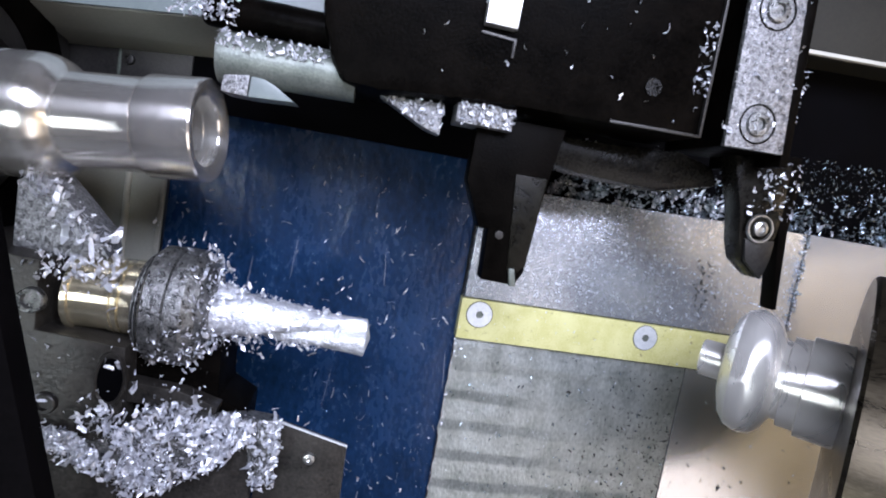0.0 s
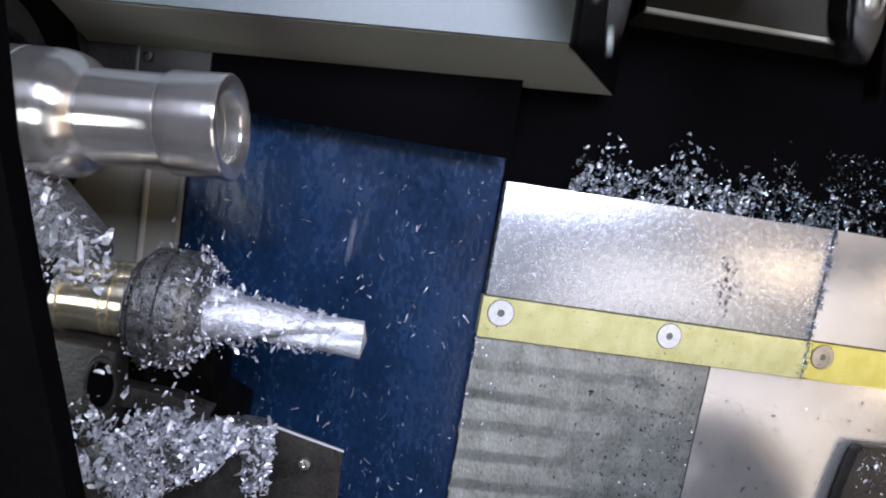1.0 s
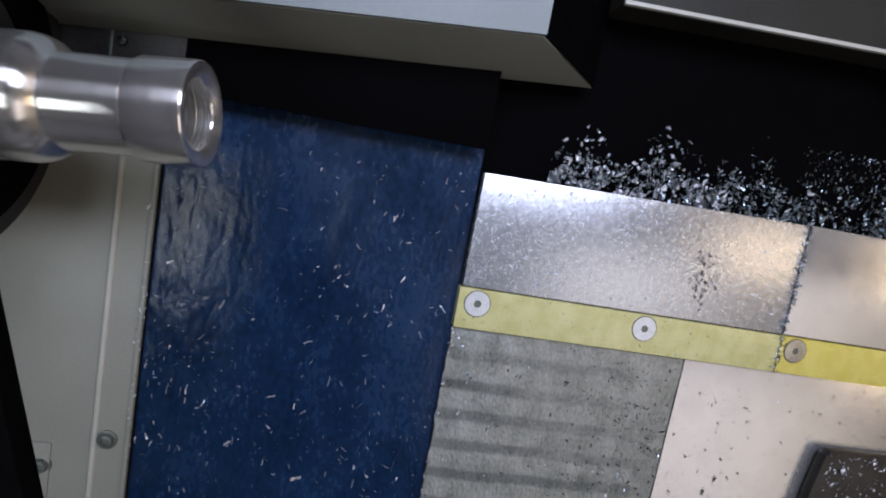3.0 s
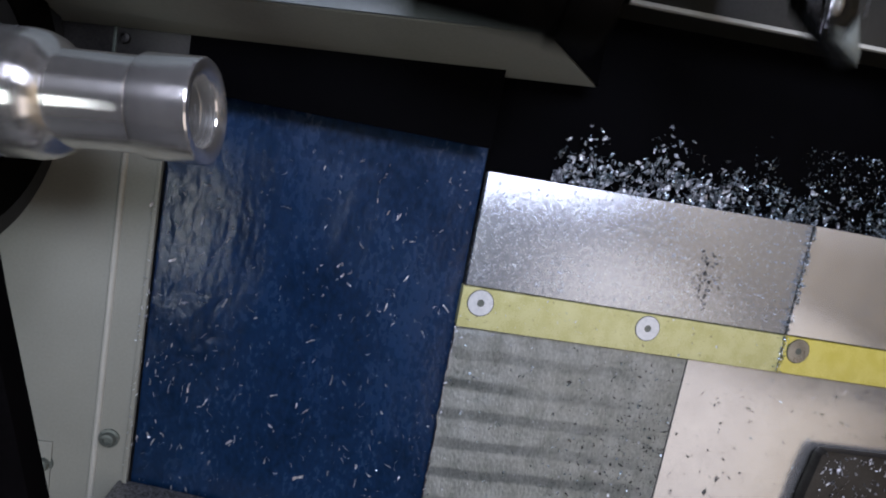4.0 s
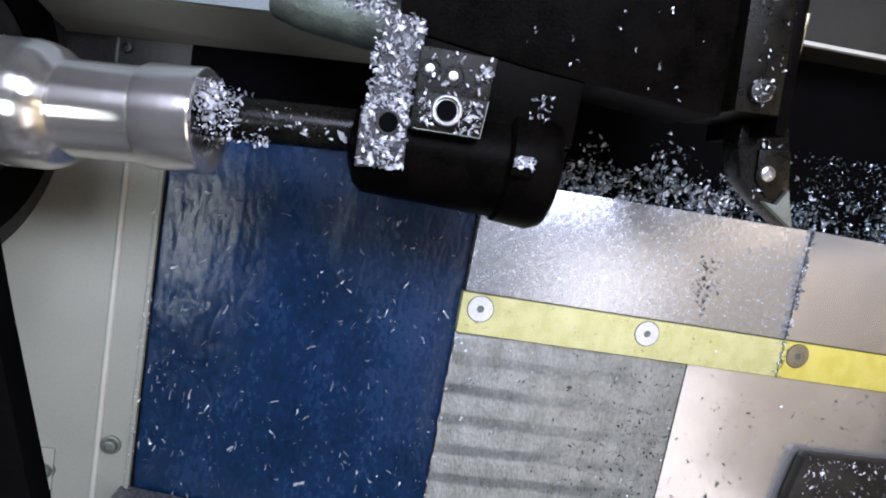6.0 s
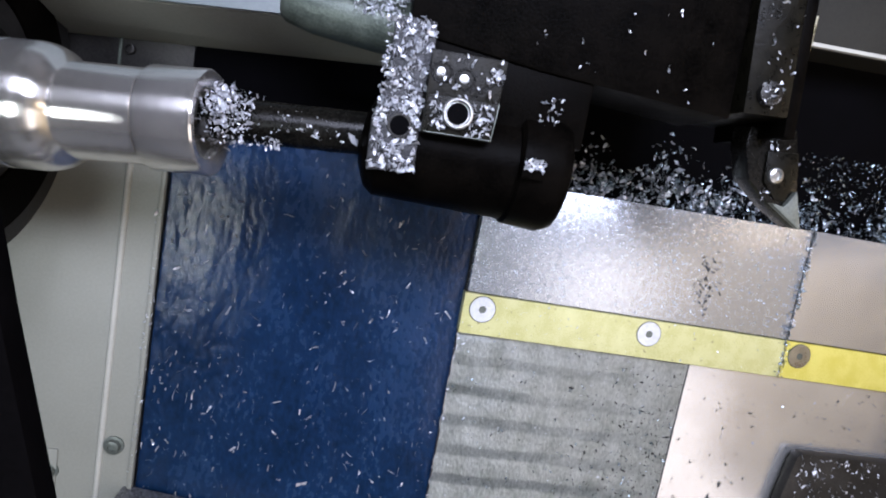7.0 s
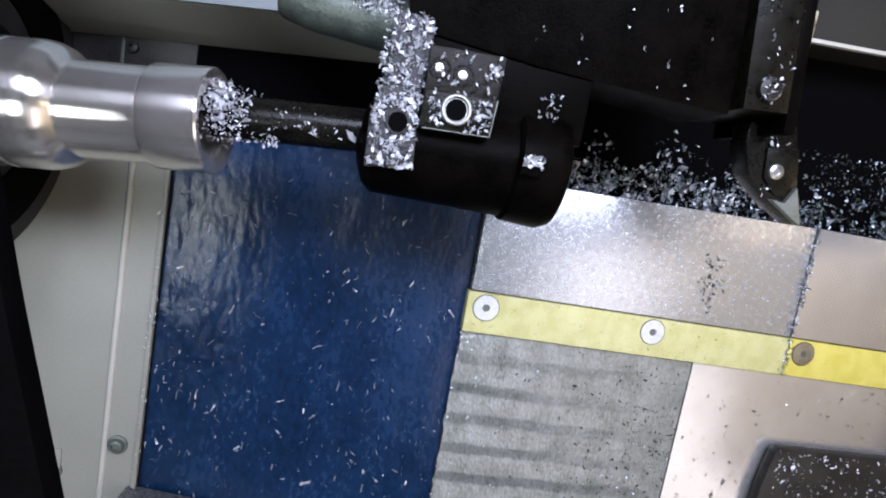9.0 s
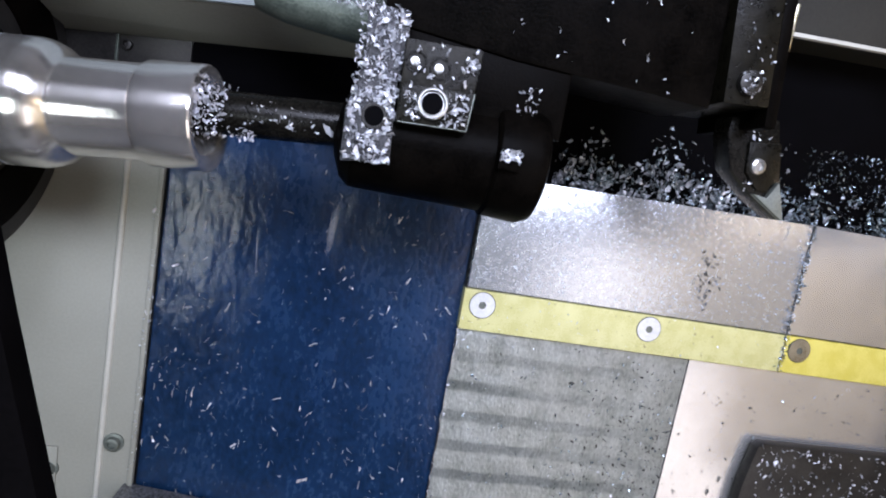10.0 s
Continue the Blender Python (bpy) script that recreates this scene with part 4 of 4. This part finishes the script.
def build_sub_spindle():
    o = (0.30, -0.10, -0.029)
    s = thing("sub_spindle", o, "dark steel counter spindle holding a bright flanged turned part", "spindle")
    swing = Euler((0, 0, radians(-44))).to_matrix()
    drum = revolve([(0.2530, 0.0), (0.2530, 0.1180), (0.2550, 0.1200), (0.33, 0.1210), (0.33, 0)], -0.10, -0.072, 72)
    bmesh.ops.rotate(drum, verts=drum.verts, cent=(0.198, -0.10, -0.029), matrix=swing)
    part("housing", drum, M["housing_steel"], s, "dark polished round spindle housing")
    held = revolve([(0.1690, 0.0), (0.1690, 0.0105), (0.1700, 0.0117), (0.1840, 0.0120), (0.1842, 0.0220), (0.1870, 0.0310), (0.1920, 0.0370), (0.1990, 0.0392), (0.2060, 0.0378), (0.2115, 0.0330), (0.2145, 0.0265), (0.2160, 0.0245), (0.2190, 0.0245), (0.2196, 0.0275), (0.2290, 0.0278), (0.2296, 0.0303), (0.2900, 0.0308), (0.2900, 0.0)], -0.10, -0.029, 72)
    bmesh.ops.rotate(held, verts=held.verts, cent=(0.198, -0.10, -0.029), matrix=swing)
    bmesh.ops.scale(held, vec=(1.0, 1.0, 1.06), verts=held.verts, space=Matrix.Translation((-0.198, 0.10, 0.029)))
    bmesh.ops.translate(held, verts=held.verts, vec=(0.004, 0, 0))
    part("held_part", held, M["held"], s, "bright flanged turned part")
    return s


SUB = build_sub_spindle()


def build_tan_reflector():
    """An added tan block out of view, put there for the bright plates to mirror."""
    s = thing("tan_reflector", (0.55, -0.40, 0.20), "added tan block out of view, for the plates to mirror", "carriage")
    part("casting", box(0.470, 0.655, -0.50, -0.050, -0.28, 0.10, 0.012), M["bright_chunk"], s)
    side = part("reflector_cover", box(0.4662, 0.4696, -0.46, -0.09, -0.25, 0.07, 0.0015), M["bright_chunk"], s, "tan sheet cover on the added reflector block")
    for y in (-0.44, -0.11):
        for z in (-0.23, 0.05):
            part("bolt", revolve([(0.4660, 0.0075), (0.4625, 0.0070), (0.4618, 0.0060), (0.4618, 0.0036), (0.4640, 0.0034), (0.4640, 0)], y, z, 20), M["steel"], side, "steel socket bolt")
    part("reflector_rail", box(0.50, 0.63, -0.48, -0.07, -0.305, -0.2805, 0.003), M["housing_steel"], s, "dark steel rail under the added reflector block")
    return s


TAN_REFLECTOR = build_tan_reflector()


def build_carriage():
    s = thing("carriage_block", (0.40, -0.03, -0.15), "black rubber-topped carriage block sprinkled with chips", "carriage block")
    part("body", prism([(0.3690, -0.1640), (0.3745, -0.1285), (0.3790, -0.1240), (0.75, -0.1210), (0.75, -0.45), (0.3500, -0.45)], -0.012, -0.002, 0.0015), M["chuck"], s)
    rng = random.Random(14)
    chips("chip_layer", scatter(rng, 260, 0.378, 0.52, -0.175, -0.126, -0.0123, 0.001), 15, 0.0008, 0.0042, M["chip"], s, "fine bright chips")
    return s


CARRIAGE = build_carriage()


def build_slide_cover():
    s = thing("slide_cover", (-0.2, -0.02, -0.28), "grey metal slide cover edge caked with chips", "slide cover")
    part("edge", prism([(-0.2225, -0.2262), (-0.2210, -0.2230), (-0.1700, -0.2300), (-0.05, -0.2520), (-0.05, -0.40), (-0.2225, -0.40)], -0.02, 0.006, 0.001), M["caked"], s)
    rng = random.Random(16)
    chips("chip_layer", scatter(rng, 160, -0.220, -0.16, -0.236, -0.226, -0.0205, 0.001), 17, 0.001, 0.003, M["dull_chip"], s, "fine grey chips")
    return s


SLIDE = build_slide_cover()

# ---- loose chips ----


def build_loose_chips():
    rng = random.Random(21)
    ledge = []
    while len(ledge) < 2600:
        x = rng.uniform(0.076, 0.50)
        base = 0.0640 + (x - 0.02) * 0.02
        h = 0.034 * (0.4 + 0.6 * min(1, (x - 0.06) / 0.05)) * (1 + 0.5 * noise.noise((x * 26, 0.0, 6.2)))
        up = abs(rng.gauss(0, 0.5))
        if rng.random() < 0.55 + 1.1 * noise.noise((x * 75, up * 2.6, 1.7)):
            ledge.append((x, 0.018 - rng.random() * 0.012, base + up * h))
    bright = [p for p in ledge if rng.random() < (0.6 if p[0] < 0.24 else 0.1)]
    chips("chip_drift", ledge, 22, 0.0020, 0.0075, M["dull_chip"], None, "drift of dull chips on the ledge above the cover", 1.3, 0.6)
    chips("chip_drift", bright, 31, 0.0018, 0.0085, M["chip"], None, "bright curled chips in the drift above the cover", 1.5, 0.75)
    chips("chip_dust", scatter(rng, 420, -0.213, 0.017, -0.25, 0.05, 0.0080, 0.0005), 32, 0.0004, 0.0018, M["dull_chip"], None, "fine wet specks on the navy cover", 0.5)
    ragged = [(0.3068 + rng.gauss(0, 0.0019) + 0.003 * noise.noise((0.0, rng.random(), 8.0)), -0.0014 - rng.random() * 0.001, rng.uniform(-0.061, 0.068)) for _ in range(200)]
    chips("chip_patch", ragged, 33, 0.0010, 0.0040, M["dull_chip"], None, "wet chips packed in the plate seam", 0.5)
    chips("chip_scatter", scatter(rng, 300, -0.213, 0.016, -0.26, 0.06, 0.0080, 0.001), 23, 0.0014, 0.0062, M["chip"], None, "bright chips stuck to the wet navy cover", 0.5, 0.5)
    chips("chip_scatter", scatter(rng, 130, -0.213, 0.016, -0.26, 0.05, 0.0078, 0.001), 37, 0.0025, 0.0100, M["chip"], None, "thin bright slivers stuck to the wet navy cover", 0.3, 0.28)
    haze = scatter(rng, 750, 0.295, 0.50, 0.100, 0.137, 0.0190, 0.001, lambda x, z: min(1.0, (x - 0.285) / 0.03))
    chips("chip_dust", haze, 28, 0.0008, 0.0028, M["dull_chip"], None, "fine wet chips on the black recess wall", 0.6)
    smudge = [(rng.gauss(0.2195, 0.006), -0.0006, rng.gauss(0.0116, 0.013)) for _ in range(110)]
    chips("chip_patch", smudge, 29, 0.0008, 0.0034, M["dark_gap"], None, "dark dirty patch of chips on the bright cover", 0.5)
    beads = scatter(rng, 900, 0.022, 0.20, -0.024, 0.061, -0.0003, 0.0008, lambda x, z: 1.0 if x < 0.10 else 0.25)
    chips("chip_dust", beads, 30, 0.0007, 0.0024, M["bead_chip"], None, "fine bright chips on the wet cover", 0.4)
    fine = scatter(rng, 800, 0.024, 0.30, -0.022, 0.062, -0.0003, 0.0008, lambda x, z: 1.0 if x < 0.13 else 0.3)
    fine += scatter(rng, 180, 0.285, 0.312, -0.06, 0.066, -0.0005, 0.002, lambda x, z: math.exp(-((x - 0.3068) / 0.002) ** 2))
    fine += scatter(rng, 70, 0.02, 0.30, -0.059, -0.029, -0.0014, 0.0006)
    chips("chip_dust", fine, 24, 0.0006, 0.0022, M["bead_chip"], None, "fine chips on the bright cover", 0.5)
    low = scatter(rng, 420, 0.022, 0.222, -0.25, -0.064, lambda x, z: 0.0008, 0.001) + scatter(rng, 110, 0.226, 0.42, -0.22, -0.066, 0.002, 0.0008) + scatter(rng, 260, 0.13, 0.222, -0.22, -0.075, 0.0012, 0.0008, lambda x, z: (x - 0.13) / 0.09)
    chips("chip_dust", low, 25, 0.0007, 0.0030, M["dull_chip"], None, "fine chips on the lower cover", 0.5)
    flecks = scatter(rng, 420, 0.110, 0.222, -0.21, -0.066, 0.0008, 0.0008, lambda x, z: min(1.0, max(0.0, (x - 0.11) / 0.08)) * (0.25 + 0.75 * (z < -0.1))) + scatter(rng, 230, 0.226, 0.44, -0.22, -0.066, 0.0015, 0.0006)
    chips("chip_patch", flecks, 35, 0.0007, 0.0030, M["dark_gap"], None, "dark flecks of dirt on the lower cover", 0.5)
    rough = scatter(rng, 230, 0.020, 0.200, -0.24, -0.064, 0.0004, 0.0010) + [(0.0190 + rng.gauss(0, 0.0008), 0.001, rng.uniform(-0.23, -0.062)) for _ in range(80)]
    chips("chip_dust", rough, 36, 0.0007, 0.0028, M["bead_chip"], None, "fine bright chips on the ribbed plate", 0.5, 0.8)
    edge = scatter(rng, 60, -0.2185, -0.2130, -0.26, 0.0, 0.0025, 0.002)
    chips("chip_scatter", edge, 26, 0.0012, 0.0035, M["chip"], None, "chips caught along the panel edge", 0.5)


build_loose_chips()

# ---- flying chips ----


def build_flying():
    """Slivers and curls thrown off the work: (thing, start, end, first moment, last moment, lean)."""
    rng = random.Random(41)
    flights = []

    def sliver(length, width, label):
        bm = bmesh.new()
        n = 6
        rings = []
        for f, r in ((-0.5, 0.15), (-0.3, 0.8), (0.0, 1.0), (0.35, 0.7), (0.5, 0.1)):
            rings.append([bm.verts.new((f * length, width * r * math.sin(6.283 * k / n), width * r * 0.6 * math.cos(6.283 * k / n))) for k in range(n)])
        for a, b in zip(rings, rings[1:]):
            for k in range(n):
                bm.faces.new((a[k], a[(k + 1) % n], b[(k + 1) % n], b[k]))
        bm.faces.new(rings[0]), bm.faces.new(rings[-1][::-1])
        return tagged(finish("flying_chip", bm, M["chip"]), label, "metal chip", "flying chips")

    def curl(length, label):
        bm = bmesh.new()
        steps, rad = 22, length * 0.16
        edge = []
        for i in range(steps + 1):
            a = i / steps * 12.5
            c = Vector(((i / steps - 0.5) * length, rad * math.cos(a), rad * math.sin(a)))
            edge.append((bm.verts.new(c), bm.verts.new(c + Vector((length * 0.07, 0, 0))), bm.verts.new(c * 0.96 + Vector((length * 0.035, 0, 0)))))
        for a, b in zip(edge, edge[1:]):
            for k in range(3):
                bm.faces.new((a[k], a[(k + 1) % 3], b[(k + 1) % 3], b[k]))
        return tagged(finish("curled_chip", bm, M["chip"]), label, "metal chip", "flying chips")

    # spray out of the bore
    for i in range(130):
        ob = sliver(rng.uniform(0.007, 0.019), rng.uniform(0.00025, 0.0006), "thin bright sliver thrown from the bored end")
        t0 = 4.70 + 0.85 * i / 130 + rng.uniform(-0.02, 0.02)
        a = rng.uniform(0, 6.283)
        wall = (-0.1710, AXIS_Y + 0.0236 * math.sin(a), 0.0623 + 0.0236 * math.cos(a))
        mouth = (-0.152 + rng.uniform(-0.006, 0.004), -0.112, 0.034)
        end = (-0.215 + rng.random() ** 0.8 * 0.27, rng.uniform(-0.08, -0.02), -0.36)
        flights.append((ob, wall, mouth, end, t0, t0 + rng.uniform(0.40, 0.60)))
    # single chips that fall past the work now and then
    singles = (
        (0.0, 0.36, (-0.107, -0.07, -0.004), (-0.137, -0.04, -0.36), 0), (0.0, 0.34, (-0.133, -0.07, -0.021), (-0.163, -0.04, -0.36), 0),
        (0.0, 0.36, (-0.049, -0.07, -0.004), (-0.019, -0.04, -0.36), 0), (0.0, 0.27, (-0.075, -0.07, -0.089), (-0.105, -0.04, -0.36), 0),
        (0.0, 0.29, (0.001, -0.07, -0.067), (0.031, -0.04, -0.36), 0), (0.69, 1.41, (-0.076, -0.09, 0.250), (-0.104, -0.05, -0.36), 1),
        (1.19, 1.90, (-0.154, -0.09, 0.250), (-0.183, -0.05, -0.36), 1), (1.16, 1.87, (-0.117, -0.09, 0.250), (-0.074, -0.05, -0.36), 1),
        (1.13, 1.84, (-0.013, -0.09, 0.250), (-0.041, -0.05, -0.36), 1), (1.73, 2.45, (-0.067, -0.09, 0.250), (-0.095, -0.05, -0.36), 0),
        (4.61, 5.32, (-0.069, -0.09, 0.250), (-0.098, -0.05, -0.36), 1), (4.54, 5.26, (-0.102, -0.09, 0.250), (-0.130, -0.05, -0.36), 0),
        (7.68, 8.39, (-0.007, -0.09, 0.250), (-0.035, -0.05, -0.36), 1), (8.73, 9.45, (-0.051, -0.09, 0.250), (-0.079, -0.05, -0.36), 1),
        (8.75, 9.47, (-0.137, -0.09, 0.250), (-0.165, -0.05, -0.36), 0), (9.25, 9.97, (-0.104, -0.09, 0.250), (-0.133, -0.05, -0.36), 0),
        (9.72, 10.44, (-0.075, -0.09, 0.250), (-0.104, -0.05, -0.36), 1), (9.69, 10.41, (-0.148, -0.09, 0.250), (-0.105, -0.05, -0.36), 0),
    )
    for t0, t1, p, q, curled in singles:
        ob = curl(rng.uniform(0.010, 0.016), "small curled bright chip falling") if curled else sliver(rng.uniform(0.006, 0.011), rng.uniform(0.0005, 0.0009), "bright sliver of metal falling")
        flights.append((ob, p, p, q, t0, t1))
    return flights


FLIGHTS = build_flying()

# ---- what moves ----


def slide_rows(o, rows):
    return [(t, BED @ pose(o[0] + dx, o[1], o[2] + dz)) for t, dx, dz in rows]


def motions():
    walk(TURNING, slide_rows((0.03, -0.10, 0.20), [(0, 0, 0), (0.35, 0, 0), (0.7, 0.001, 0.001), (0.8, 0.006, 0.036), (0.9, 0.013, 0.086), (1.0, 0.015, 0.135), (1.2, 0.015, 0.24), (1.4, 0.02, 0.34), (2.0, 0.02, 0.56), (2.7, 0.62, 0.56), (10.0, 0.62, 0.56)]))
    walk(TAN_REFLECTOR, slide_rows((0.55, -0.40, 0.20), [(0, 0, 0), (0.7, 0, 0.001), (0.8, 0, 0.10), (0.9, 0, 0.25), (1.0, 0, 0.38), (1.2, 0, 0.45), (3.7, 0, 0.45), (3.9, 0, 0.36), (4.0, 0, 0.22), (4.1, 0, 0.07), (4.2, 0, 0.002), (4.3, 0, 0), (10.0, 0, 0)]))
    k = 0.00031
    xs = [(4.2, -29), (4.35, -42), (4.5, -52), (5.0, -72), (5.5, -91), (5.7, -49), (6.0, -60), (6.4, -82), (6.6, -50), (6.8, -73), (7.0, -46), (7.2, -46), (7.4, -62), (7.5, -66), (7.8, -68), (8.0, -52), (8.5, -49), (9.0, -57), (9.5, -71), (10.0, -87)]
    rows = [(0, -0.62, 0.32), (2.4, -0.62, 0.32), (3.4, 0.012, 0.30), (3.8, 0.012, 0.20), (3.9, 0.012, 0.160), (4.0, 0.012, 0.101), (4.1, 0.011, 0.042), (4.18, 0.008, 0.003)]
    walk(BORING, slide_rows((0.0, -0.10, 0.16), rows + [(t, (v + 52) * k, 0) for t, v in xs]))
    walk(DRILL, slide_rows((-0.2, -0.10, -0.06), [(0, 0, 0), (0.5, -0.006, -0.003), (1.0, -0.016, -0.004), (1.5, -0.028, -0.006), (1.8, -0.032, -0.008), (2.03, -0.033, -0.008), (2.1, -0.037, -0.036), (2.2, -0.041, -0.085), (2.3, -0.046, -0.130), (2.5, -0.050, -0.23), (2.8, -0.050, -0.27), (10.0, -0.050, -0.27)]))
    walk(SUB, slide_rows((0.30, -0.10, -0.029), [(0, -0.004, 0), (0.4, -0.004, 0), (0.7, -0.004, -0.001), (0.8, 0.002, -0.058), (0.9, 0.02, -0.115), (1.0, 0.04, -0.17), (1.3, 0.08, -0.34), (1.6, 0.08, -0.47), (10.0, 0.08, -0.47)]))
    walk(CARRIAGE, slide_rows((0.40, -0.03, -0.15), [(0, 0, -0.12), (0.7, 0, -0.12), (0.95, -0.005, 0.012), (1.5, -0.004, 0.006), (2.5, -0.002, 0), (3.4, -0.006, 0.001), (4.5, -0.014, 0.0), (5.5, -0.023, 0.0), (7.5, -0.043, 0.0), (9.0, -0.063, 0), (10.0, -0.076, 0)]))
    walk(SLIDE, slide_rows((-0.2, -0.02, -0.28), [(0, 0, -0.08), (3.6, 0, -0.08), (3.95, 0, -0.002), (4.2, 0, 0), (10.0, 0, 0)]))
    for ob, park, start, end, t0, t1 in FLIGHTS:
        lean = math.degrees(math.atan2(start[2] - end[2], end[0] - start[0]))
        rows = [(t0, BED @ pose(*start, 0, lean, 0)), (min(t1, 10.0), BED @ pose(*(Vector(start).lerp(Vector(end), (min(t1, 10.0) - t0) / (t1 - t0))), 0, lean, 0))]
        if t0 > 0.05:
            half = Vector(park).lerp(Vector(start), 0.5)
            rows = [(0, BED @ pose(*park)), (t0 - 0.10, BED @ pose(*park)), (t0 - 0.04, BED @ pose(*half, 0, lean * 0.5, 0))] + rows
        if t1 < 10:
            rows += [(10.0, BED @ pose(*end, 0, lean, 0))]
        walk(ob, rows)
    turns = [(0, 0), (2.3, 0)] + [(2.4 + 0.1 * i, 70.0 * i) for i in range(77)]
    walk(WORK, [(t, BED @ pose(-0.1970, AXIS_Y, 0.0600, 0, -4.8, -5.0) @ pose(0, 0, 0, a)) for t, a in turns])


motions()
